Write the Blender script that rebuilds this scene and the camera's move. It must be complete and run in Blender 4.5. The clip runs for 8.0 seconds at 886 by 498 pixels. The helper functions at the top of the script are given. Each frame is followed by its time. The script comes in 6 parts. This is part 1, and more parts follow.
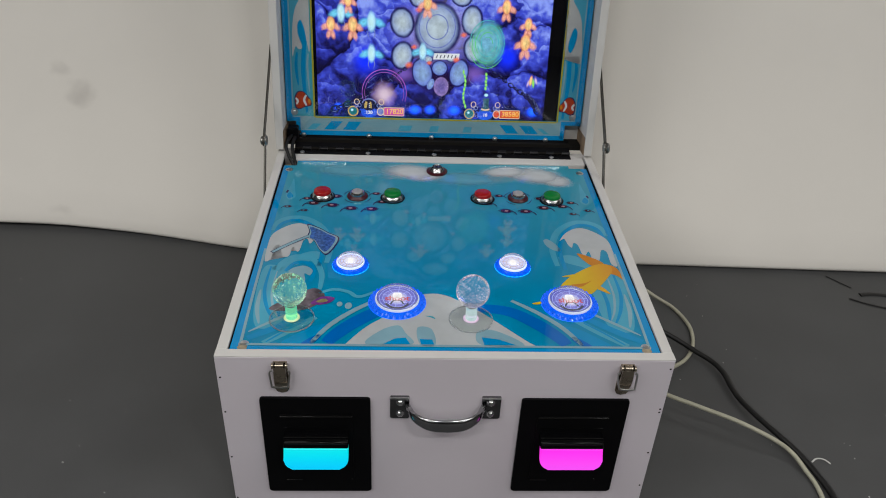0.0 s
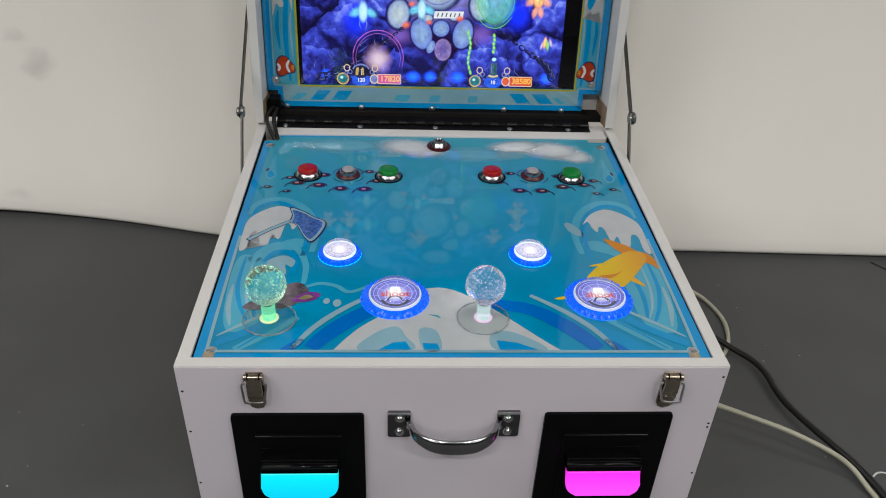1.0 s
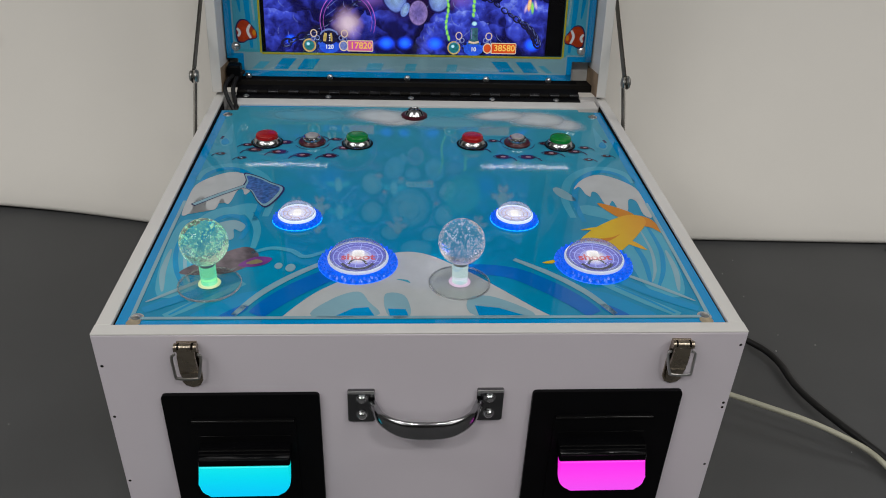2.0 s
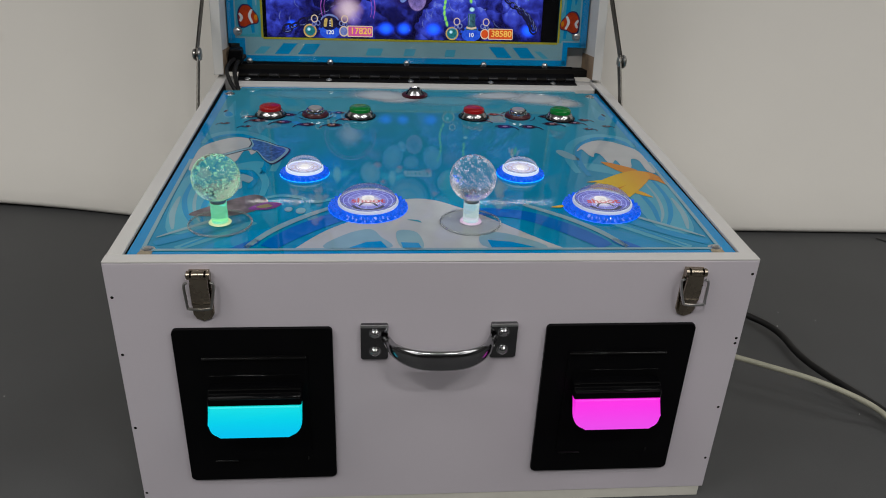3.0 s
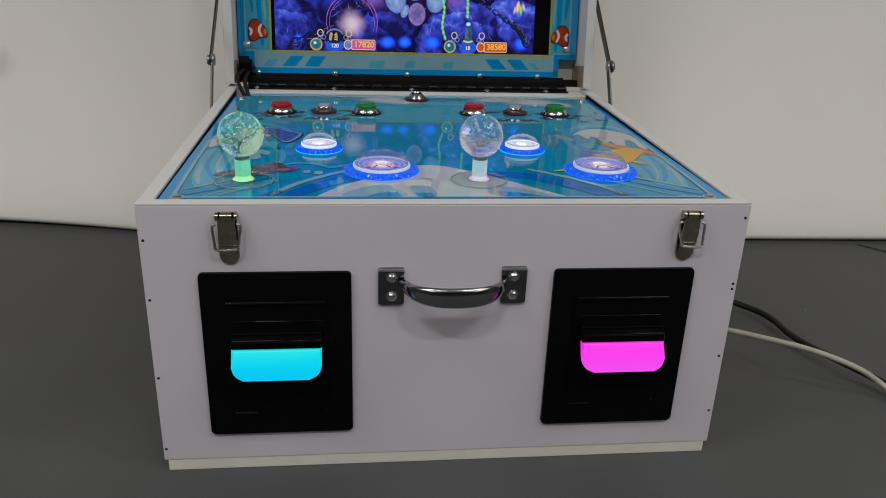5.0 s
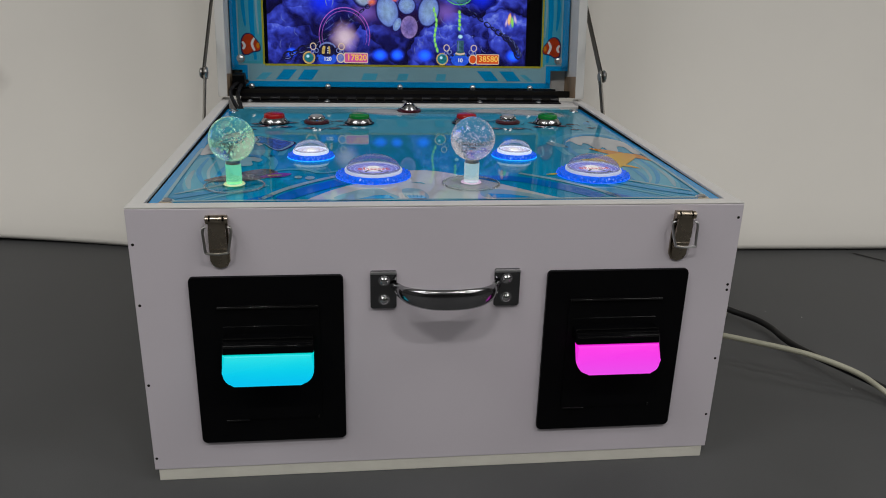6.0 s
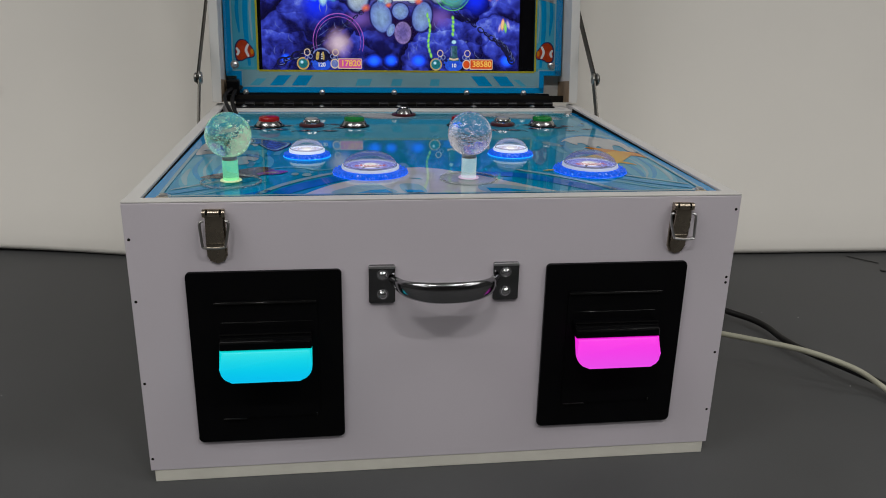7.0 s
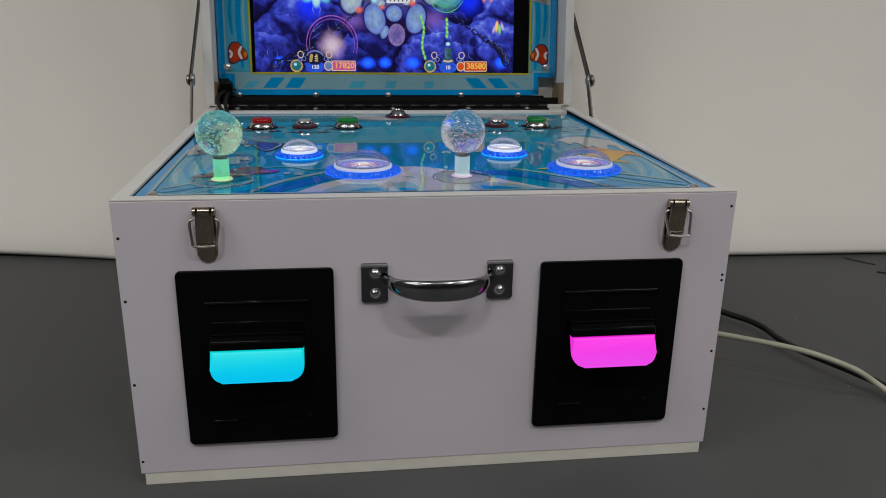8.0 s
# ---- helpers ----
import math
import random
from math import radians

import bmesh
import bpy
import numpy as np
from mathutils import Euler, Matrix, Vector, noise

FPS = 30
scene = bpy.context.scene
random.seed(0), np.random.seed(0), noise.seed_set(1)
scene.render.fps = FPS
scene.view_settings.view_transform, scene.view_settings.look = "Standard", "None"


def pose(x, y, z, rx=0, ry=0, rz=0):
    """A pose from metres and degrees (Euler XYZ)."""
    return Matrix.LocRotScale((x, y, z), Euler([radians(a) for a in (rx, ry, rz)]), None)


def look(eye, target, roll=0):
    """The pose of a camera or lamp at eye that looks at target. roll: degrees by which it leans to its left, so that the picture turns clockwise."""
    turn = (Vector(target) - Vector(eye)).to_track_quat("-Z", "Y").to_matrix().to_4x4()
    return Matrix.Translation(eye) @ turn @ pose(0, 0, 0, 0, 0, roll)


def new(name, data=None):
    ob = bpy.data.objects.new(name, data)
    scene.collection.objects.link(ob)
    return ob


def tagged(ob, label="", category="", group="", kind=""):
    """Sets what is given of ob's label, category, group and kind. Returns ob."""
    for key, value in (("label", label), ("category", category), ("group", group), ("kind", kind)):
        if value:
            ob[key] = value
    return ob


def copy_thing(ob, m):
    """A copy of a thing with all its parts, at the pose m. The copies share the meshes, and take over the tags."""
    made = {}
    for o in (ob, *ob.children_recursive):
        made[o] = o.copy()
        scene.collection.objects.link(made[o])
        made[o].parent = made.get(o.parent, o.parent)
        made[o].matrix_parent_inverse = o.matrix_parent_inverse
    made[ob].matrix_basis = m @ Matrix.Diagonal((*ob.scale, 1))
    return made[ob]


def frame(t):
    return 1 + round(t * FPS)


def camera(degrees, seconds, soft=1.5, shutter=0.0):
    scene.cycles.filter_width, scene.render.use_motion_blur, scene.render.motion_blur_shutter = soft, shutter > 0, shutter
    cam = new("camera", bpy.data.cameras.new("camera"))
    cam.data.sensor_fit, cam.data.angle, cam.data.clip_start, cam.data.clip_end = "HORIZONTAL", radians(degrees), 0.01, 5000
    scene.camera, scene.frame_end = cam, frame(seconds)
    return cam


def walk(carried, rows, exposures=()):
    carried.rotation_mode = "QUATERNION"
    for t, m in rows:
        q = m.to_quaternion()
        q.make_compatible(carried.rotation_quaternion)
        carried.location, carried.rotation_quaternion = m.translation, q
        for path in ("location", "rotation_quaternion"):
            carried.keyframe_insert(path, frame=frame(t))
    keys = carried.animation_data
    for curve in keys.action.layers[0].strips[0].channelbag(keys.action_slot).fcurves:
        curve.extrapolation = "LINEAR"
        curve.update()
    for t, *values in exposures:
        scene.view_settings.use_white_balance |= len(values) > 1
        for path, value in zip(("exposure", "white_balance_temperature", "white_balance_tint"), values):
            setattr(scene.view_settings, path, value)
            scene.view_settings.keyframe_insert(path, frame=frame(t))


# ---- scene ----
import itertools

cam = camera(58.7, 8.0, soft=1.0)
PATH = [
    (0, (-0.05, -0.643, 0.816), (0.05, 1.024, -0.285), 2.8),
    (0.5, (-0.065, -0.57, 0.779), (0.043, 1.079, -0.348), 2.8),
    (1, (-0.052, -0.52, 0.735), (0.057, 1.126, -0.396), 2.6),
    (1.5, (-0.026, -0.471, 0.689), (0.089, 1.191, -0.417), 2.4),
    (2, (-0.027, -0.472, 0.62), (0.101, 1.221, -0.437), 2.4),
    (3.5, (-0.067, -0.551, 0.514), (0.128, 1.236, -0.363), 2.5),
    (4, (-0.077, -0.572, 0.492), (0.13, 1.236, -0.339), 2.5),
    (4.5, (-0.08, -0.588, 0.469), (0.131, 1.238, -0.32), 2.3),
    (6, (-0.074, -0.599, 0.436), (0.147, 1.263, -0.258), 1.5),
    (6.5, (-0.079, -0.601, 0.423), (0.154, 1.269, -0.246), 1.4),
    (7, (-0.08, -0.603, 0.415), (0.164, 1.274, -0.232), 1.2),
    (7.5, (-0.081, -0.605, 0.414), (0.169, 1.275, -0.22), 1.1),
    (8, (-0.076, -0.6, 0.405), (0.175, 1.282, -0.221), 1.0),
]
EXPOSURES = [(0, -0.02), (0.5, 0.12), (1.0, 0.17), (1.5, 0.11), (2.0, -0.06), (3.5, -0.19), (4.5, -0.12), (6.0, -0.20), (8.0, -0.23)]
walk(cam, [(t, look(eye, target, roll)) for t, eye, target, roll in PATH], EXPOSURES)

# ---- light: a closed room, two fluorescent tubes and added fill under the ceiling ----
world = bpy.data.worlds.new("room_air")
world.use_nodes = True
world.node_tree.nodes["Background"].inputs[0].default_value = (0.9, 0.95, 1.0, 1)
world.node_tree.nodes["Background"].inputs[1].default_value = 0.05
scene.world = world
CEIL = 2.2


def overhead_area_light(x, y, sx, sy, watts, colour=(1.0, 0.985, 0.96)):
    data = bpy.data.lights.new("tube_and_fill_light", "AREA")
    data.shape, data.size, data.size_y, data.energy, data.color = "RECTANGLE", sx, sy, watts, colour
    ob = new("tube_and_fill_light", data)
    ob.matrix_world = pose(x, y, CEIL - 0.07)
    return ob


# wide fill lights added at both sides, with no known fixtures there
for y, watts in ((-0.76, 12.0), (-1.80, 10.4), (-2.84, 6.4)):
    for x, share in ((-2.0, 1.02), (2.0, 0.84)):
        overhead_area_light(x, y, 1.1, 0.6, watts * share)
# two more added fill lights, then the two narrow tubes inferred from reflections
for x, y, length, width, watts in ((-1.28, -0.76, 0.80, 0.50, 9.5), (1.24, -0.76, 0.80, 0.50, 8.5), (-0.545, -1.515, 0.41, 0.022, 12.5), (0.615, -1.512, 0.43, 0.022, 12.5)):
    overhead_area_light(x, y, length, width, watts)

# ---- materials ----
def mat(name, colour, rough=0.5, metal=0.0, coat=0.0, vary=0.06, scale=30.0, bump=0.0, bump_scale=400.0, glow=None, power=0.0,
        glass=0.0, ior=1.45, stain=0.0, stain_scale=4.0, stain_colour=(0.2, 0.18, 0.15), coat_rough=0.03):
    m = bpy.data.materials.new(name)
    m.use_nodes = True
    nt = m.node_tree
    p = nt.nodes["Principled BSDF"]
    tc = nt.nodes.new("ShaderNodeTexCoord")
    n1 = nt.nodes.new("ShaderNodeTexNoise")
    n1.inputs["Scale"].default_value, n1.inputs["Detail"].default_value = scale, 5
    nt.links.new(tc.outputs["Object"], n1.inputs["Vector"])
    ramp = nt.nodes.new("ShaderNodeMapRange")
    ramp.inputs["From Min"].default_value, ramp.inputs["From Max"].default_value = 0.3, 0.7
    ramp.inputs["To Min"].default_value, ramp.inputs["To Max"].default_value = 1 - vary, 1 + vary
    nt.links.new(n1.outputs["Fac"], ramp.inputs["Value"])
    mul = nt.nodes.new("ShaderNodeVectorMath")
    mul.operation = "SCALE"
    mul.inputs[0].default_value = colour
    nt.links.new(ramp.outputs["Result"], mul.inputs["Scale"])
    out = mul.outputs["Vector"]
    if stain:
        n2 = nt.nodes.new("ShaderNodeTexNoise")
        n2.inputs["Scale"].default_value, n2.inputs["Detail"].default_value, n2.inputs["Roughness"].default_value = stain_scale, 6, 0.62
        nt.links.new(tc.outputs["Object"], n2.inputs["Vector"])
        r2 = nt.nodes.new("ShaderNodeMapRange")
        r2.inputs["From Min"].default_value, r2.inputs["From Max"].default_value = 0.55, 0.78
        r2.inputs["To Min"].default_value, r2.inputs["To Max"].default_value = 0.0, stain
        nt.links.new(n2.outputs["Fac"], r2.inputs["Value"])
        mix = nt.nodes.new("ShaderNodeMix")
        mix.data_type = "RGBA"
        nt.links.new(r2.outputs["Result"], mix.inputs["Factor"])
        nt.links.new(out, mix.inputs[6])
        mix.inputs[7].default_value = (*stain_colour, 1)
        out = mix.outputs[2]
    nt.links.new(out, p.inputs["Base Color"])
    rr = nt.nodes.new("ShaderNodeMapRange")
    rr.inputs["To Min"].default_value, rr.inputs["To Max"].default_value = max(0, rough * 0.85), min(1, rough * 1.15)
    nt.links.new(n1.outputs["Fac"], rr.inputs["Value"])
    nt.links.new(rr.outputs["Result"], p.inputs["Roughness"])
    p.inputs["Metallic"].default_value = metal
    p.inputs["Coat Weight"].default_value = coat
    p.inputs["Coat Roughness"].default_value = coat_rough
    p.inputs["Transmission Weight"].default_value = glass
    p.inputs["IOR"].default_value = ior
    if bump:
        n3 = nt.nodes.new("ShaderNodeTexNoise")
        n3.inputs["Scale"].default_value, n3.inputs["Detail"].default_value = bump_scale, 4
        nt.links.new(tc.outputs["Object"], n3.inputs["Vector"])
        b = nt.nodes.new("ShaderNodeBump")
        b.inputs["Strength"].default_value, b.inputs["Distance"].default_value = bump, 0.001
        nt.links.new(n3.outputs["Fac"], b.inputs["Height"])
        nt.links.new(b.outputs["Normal"], p.inputs["Normal"])
    if glow:
        p.inputs["Emission Color"].default_value = (*glow, 1)
        p.inputs["Emission Strength"].default_value = power
    return m


M_FLOOR = mat("matte_grey_vinyl", (0.066, 0.067, 0.069), 0.62, vary=0.10, scale=7, bump=0.15, bump_scale=900, stain=0.25, stain_scale=3, stain_colour=(0.075, 0.075, 0.072))
M_WALL = mat("white_backdrop", (0.82, 0.79, 0.735), 0.85, vary=0.025, scale=3, bump=0.06, bump_scale=120, stain=0.05, stain_scale=5, stain_colour=(0.55, 0.53, 0.5))
def smudge(m, x, z, radius, depth):
    """A faint dirty mark rubbed into the paint at x, z."""
    nt = m.node_tree
    p = nt.nodes["Principled BSDF"]
    tc = nt.nodes.new("ShaderNodeTexCoord")
    n = nt.nodes.new("ShaderNodeTexNoise")
    n.inputs["Scale"].default_value = 22
    nt.links.new(tc.outputs["Object"], n.inputs["Vector"])
    warp = nt.nodes.new("ShaderNodeVectorMath")
    warp.operation = "MULTIPLY_ADD"
    warp.inputs[1].default_value = (0.05, 0.0, 0.05)
    nt.links.new(n.outputs["Color"], warp.inputs[0])
    nt.links.new(tc.outputs["Object"], warp.inputs[2])
    flatten = nt.nodes.new("ShaderNodeVectorMath")
    flatten.operation = "MULTIPLY"
    flatten.inputs[1].default_value = (1, 0, 1.6)
    nt.links.new(warp.outputs[0], flatten.inputs[0])
    far = nt.nodes.new("ShaderNodeVectorMath")
    far.operation = "DISTANCE"
    far.inputs[1].default_value = (x + 0.025, 0, (z + 0.025) * 1.6)
    nt.links.new(flatten.outputs[0], far.inputs[0])
    mr = nt.nodes.new("ShaderNodeMapRange")
    mr.interpolation_type = "SMOOTHSTEP"
    mr.inputs["From Max"].default_value = radius
    mr.inputs["To Min"].default_value, mr.inputs["To Max"].default_value = depth, 0.0
    nt.links.new(far.outputs["Value"], mr.inputs["Value"])
    mix = nt.nodes.new("ShaderNodeMix")
    mix.data_type = "RGBA"
    old = p.inputs["Base Color"].links[0].from_socket
    nt.links.new(mr.outputs[0], mix.inputs["Factor"])
    nt.links.new(old, mix.inputs[6])
    mix.inputs[7].default_value = (0.42, 0.39, 0.36, 1)
    nt.links.new(mix.outputs[2], p.inputs["Base Color"])


smudge(M_WALL, -0.645, 0.235, 0.040, 0.42)
smudge(M_WALL, -0.675, 0.272, 0.028, 0.25)
smudge(M_WALL, -0.69, 0.035, 0.030, 0.20)
M_ROOM = mat("unseen_wall_grey", (0.11, 0.11, 0.11), 0.9, vary=0.03, scale=2)
M_CEIL = mat("ceiling_paint", (0.8, 0.8, 0.79), 0.9, vary=0.02, scale=2)
M_LAM = mat("lilac_white_laminate", (0.645, 0.600, 0.65), 0.42, vary=0.02, scale=6, bump=0.03, bump_scale=500, stain=0.05, stain_scale=7, stain_colour=(0.5, 0.47, 0.47))
M_WHITE = mat("white_paint", (0.64, 0.625, 0.60), 0.45, vary=0.03, scale=20, bump=0.08, bump_scale=300, stain=0.12, stain_scale=14, stain_colour=(0.5, 0.46, 0.4))
M_CREAM = mat("cream_board_edge", (0.74, 0.72, 0.64), 0.6, vary=0.05, scale=40, bump=0.1, bump_scale=300)
M_WOOD = mat("raw_plywood", (0.27, 0.19, 0.12), 0.7, vary=0.3, scale=60, bump=0.3, bump_scale=200)
M_GLUE = mat("dried_glue", (0.30, 0.25, 0.17), 0.5, vary=0.3, scale=120)
M_STAY = mat("dull_grey_steel", (0.10, 0.095, 0.085), 0.38, metal=1.0, vary=0.2, scale=70)
M_BLACK = mat("black_plastic", (0.003, 0.003, 0.0035), 0.42, vary=0.1, scale=50, bump=0.04, bump_scale=700)
M_GLOSSBLACK = mat("glossy_black_plastic", (0.002, 0.002, 0.0025), 0.16, vary=0.1, scale=50)
for one in (M_BLACK, M_GLOSSBLACK):
    one.node_tree.nodes["Principled BSDF"].inputs["Specular IOR Level"].default_value = 0.08
M_RIDGE = mat("polished_black_ridge", (0.004, 0.004, 0.004), 0.12, vary=0.05)
M_RING = mat("smoked_chrome", (0.42, 0.42, 0.43), 0.17, metal=1.0, vary=0.05, scale=60)
M_RIVET = mat("bright_rivet_steel", (0.70, 0.70, 0.70), 0.30, metal=1.0, vary=0.05)
M_HANDLE = mat("dark_chrome", (0.33, 0.33, 0.34), 0.16, metal=1.0, vary=0.08, scale=60)
# Near black; puts the dark of gaps into colour, also used on nails
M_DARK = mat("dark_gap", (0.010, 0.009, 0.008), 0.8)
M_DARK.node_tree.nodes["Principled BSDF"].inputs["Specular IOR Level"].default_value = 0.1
M_HINGE = mat("black_steel", (0.006, 0.006, 0.007), 0.35, metal=0.1, vary=0.2, scale=60, bump=0.05)
M_HINGE.node_tree.nodes["Principled BSDF"].inputs["Specular IOR Level"].default_value = 0.08
M_KNUCKLE = mat("lighter_black_steel", (0.018, 0.018, 0.020), 0.30, metal=0.4, vary=0.25, scale=90)
M_PLATE = mat("shaded_chrome_plate", (0.17, 0.17, 0.175), 0.13, metal=1.0, vary=0.1, scale=70)
M_CHROME = mat("chrome", (0.72, 0.72, 0.73), 0.12, metal=1.0, vary=0.05, scale=60)
M_STEEL = mat("brushed_steel", (0.42, 0.41, 0.39), 0.34, metal=1.0, vary=0.15, scale=80, bump=0.1, bump_scale=600)
M_NICKEL = mat("aged_nickel", (0.37, 0.315, 0.245), 0.27, metal=1.0, vary=0.12, scale=90, bump=0.03)
M_PLUNGER = mat("grey_translucent_plastic", (0.34, 0.33, 0.32), 0.35, coat=0.3, vary=0.2, scale=200)
M_RED = mat("red_plastic", (0.36, 0.008, 0.008), 0.22, coat=0.2, vary=0.05)
M_GREEN = mat("green_plastic", (0.003, 0.20, 0.03), 0.22, coat=0.2, vary=0.05)
M_DKRED = mat("dark_red_plastic", (0.055, 0.003, 0.007), 0.35, coat=0.05)
M_BLUERING = mat("blue_translucent_plastic", (0.0, 0.11, 0.80), 0.18, coat=0.3, vary=0.35, scale=330, glow=(0.0, 0.11, 0.95), power=0.34)
M_LEDRINGS = {"large": mat("lit_white_plastic", (0.72, 0.76, 0.85), 0.3, glow=(0.70, 0.82, 1.0), power=0.22), "small": mat("brightly_lit_white_plastic", (0.8, 0.85, 0.95), 0.3, glow=(0.74, 0.88, 1.0), power=0.50)}
M_BLACKCABLE = mat("black_rubber", (0.006, 0.006, 0.0065), 0.45, vary=0.1, bump=0.1)
M_WHITECABLE = mat("yellowed_white_cable", (0.41, 0.40, 0.31), 0.5, vary=0.08, scale=60, bump=0.1)
M_DEBRIS = mat("pale_dust_fleck", (0.55, 0.55, 0.53), 0.8)


# ---- mesh helpers ----
def part(name, bm, material, parent=None, label="", m=None, smooth=False):
    mesh = bpy.data.meshes.new(name)
    bmesh.ops.recalc_face_normals(bm, faces=bm.faces)
    bm.to_mesh(mesh)
    bm.free()
    for one in (material if isinstance(material, (list, tuple)) else [material]):
        mesh.materials.append(one)
    if smooth:
        mesh.polygons.foreach_set("use_smooth", [True] * len(mesh.polygons))
        mesh.set_sharp_from_angle(angle=radians(38))
    ob = new(name, mesh)
    ob.parent = parent
    if m is not None:
        ob.matrix_basis = m
    if label:
        ob["label"] = label
    return ob


def box(bm, x0, x1, y0, y1, z0, z1, bevel=0.0, segments=2):
    vs = bmesh.ops.create_cube(bm, size=1.0, matrix=Matrix.LocRotScale(((x0 + x1) / 2, (y0 + y1) / 2, (z0 + z1) / 2), None, (x1 - x0, y1 - y0, z1 - z0)))["verts"]
    if bevel:
        es = list({e for v in vs for e in v.link_edges})
        bmesh.ops.bevel(bm, geom=es, offset=bevel, segments=segments, affect="EDGES", profile=0.5)
    return bm


def boxed(*args, **kw):
    return box(bmesh.new(), *args, **kw)


def lathe(profile, n=32, bm=None, at=(0, 0, 0)):
    """Turn (radius, height) pairs round z."""
    bm = bm or bmesh.new()
    rings = []
    for r, z in profile:
        if r < 1e-6:
            rings.append([bm.verts.new((at[0], at[1], at[2] + z))])
        else:
            rings.append([bm.verts.new((at[0] + r * math.cos(2 * math.pi * k / n), at[1] + r * math.sin(2 * math.pi * k / n), at[2] + z)) for k in range(n)])
    for a, b in zip(rings, rings[1:]):
        for k in range(n):
            q = [a[k % len(a)], a[(k + 1) % len(a)], b[(k + 1) % len(b)], b[k % len(b)]]
            u = []
            for v in q:
                if v not in u:
                    u.append(v)
            if len(u) > 2:
                bm.faces.new(u)
    return bm


def spline(points, steps=8, closed=False):
    """Catmull-Rom through the points, of any dimension."""
    pts = [Vector(p) for p in points]
    n = len(pts)
    out = []
    for i in range(n if closed else n - 1):
        if closed:
            a, b, c, d = pts[i - 1], pts[i], pts[(i + 1) % n], pts[(i + 2) % n]
        else:
            a, b, c, d = pts[max(i - 1, 0)], pts[i], pts[i + 1], pts[min(i + 2, n - 1)]
        for k in range(steps):
            t = k / steps
            out.append(0.5 * (2 * b + (c - a) * t + (2 * a - 5 * b + 4 * c - d) * t * t + (3 * b - a - 3 * c + d) * t ** 3))
    if not closed:
        out.append(pts[-1])
    return out


def tube(points, r, n=10, flat=1.0, steps=8, bm=None, closed=False, curve=True, swell=0.0):
    """A round (or flattened) bar swept along a smooth curve."""
    bm = bm or bmesh.new()
    path = spline(points, steps, closed) if curve else [Vector(p) for p in points]
    rings = []
    up = Vector((0, 0, 1))
    m = len(path)
    for i, p in enumerate(path):
        if closed:
            d = (path[(i + 1) % m] - path[i - 1]).normalized()
        else:
            d = (path[min(i + 1, m - 1)] - path[max(i - 1, 0)]).normalized()
        side = d.cross(up)
        if side.length < 0.05:
            side = d.cross(Vector((0, 1, 0)))
        side.normalize()
        top = side.cross(d).normalized()
        rings.append([bm.verts.new(p + r * (math.cos(2 * math.pi * k / n) * side + flat * (1 + swell * (math.sin(math.pi * i / m) - 0.5)) * math.sin(2 * math.pi * k / n) * top)) for k in range(n)])
    pairs = list(zip(rings, rings[1:])) + ([(rings[-1], rings[0])] if closed else [])
    for a, b in pairs:
        for k in range(n):
            bm.faces.new((a[k], a[(k + 1) % n], b[(k + 1) % n], b[k]))
    if not closed:
        bm.faces.new(rings[0][::-1])
        bm.faces.new(rings[-1])
    return bm


def slab(outline, z0, z1, bm=None, bevel=0.0):
    """An outline in x, y given a thickness from z0 to z1."""
    bm = bm or bmesh.new()
    a = [bm.verts.new((p[0], p[1], z0)) for p in outline]
    b = [bm.verts.new((p[0], p[1], z1)) for p in outline]
    n = len(a)
    fa, fb = bm.faces.new(a[::-1]), bm.faces.new(b)
    for k in range(n):
        bm.faces.new((a[k], a[(k + 1) % n], b[(k + 1) % n], b[k]))
    if bevel:
        bmesh.ops.bevel(bm, geom=list(fb.edges), offset=bevel, segments=2, affect="EDGES", profile=0.5)
    return bm


def rounded(w, h, r, n=5, cx=0.0, cy=0.0):
    out = []
    for sx, sy, a0 in ((1, 1, 0), (-1, 1, 90), (-1, -1, 180), (1, -1, 270)):
        for k in range(n + 1):
            a = radians(a0 + 90 * k / n)
            out.append((cx + sx * (w / 2 - r) + r * math.cos(a), cy + sy * (h / 2 - r) + r * math.sin(a)))
    return out


UPRIGHT = pose(0, 0, 0, 90)          # local x, y, z becomes x, z, -y: outlines drawn on a front face


# ---- room ----
def sheet(bm, rows):
    grid = [[bm.verts.new(p) for p in row] for row in rows]
    for a, b in zip(grid, grid[1:]):
        for k in range(len(a) - 1):
            bm.faces.new((a[k], a[k + 1], b[k + 1], b[k]))
    return bm


floor = tagged(part("floor", boxed(-3.6, 3.6, -6.0, 1.4, -0.06, 0.0), M_FLOOR), "large matte dark grey vinyl covered floor", "floor", kind="structure")


def wall_foot(x):
    """Where the backdrop meets the floor: nearly straight, swinging back a little past the cabinet on one side."""
    return 0.555 - 0.030 * x + 0.066 / (1 + math.exp((x + 0.40) / 0.06)) * min(1.0, 0.55 + 0.45 * max(0.0, -x - 0.3) / 0.4)


def hem_lift(x):
    """The rolled hem of the backdrop lifts off the floor a little away from the cabinet on one side."""
    q = min(1.0, max(0.0, (-x - 0.44) / 0.34))
    return 0.005 * q * q * (3 - 2 * q)


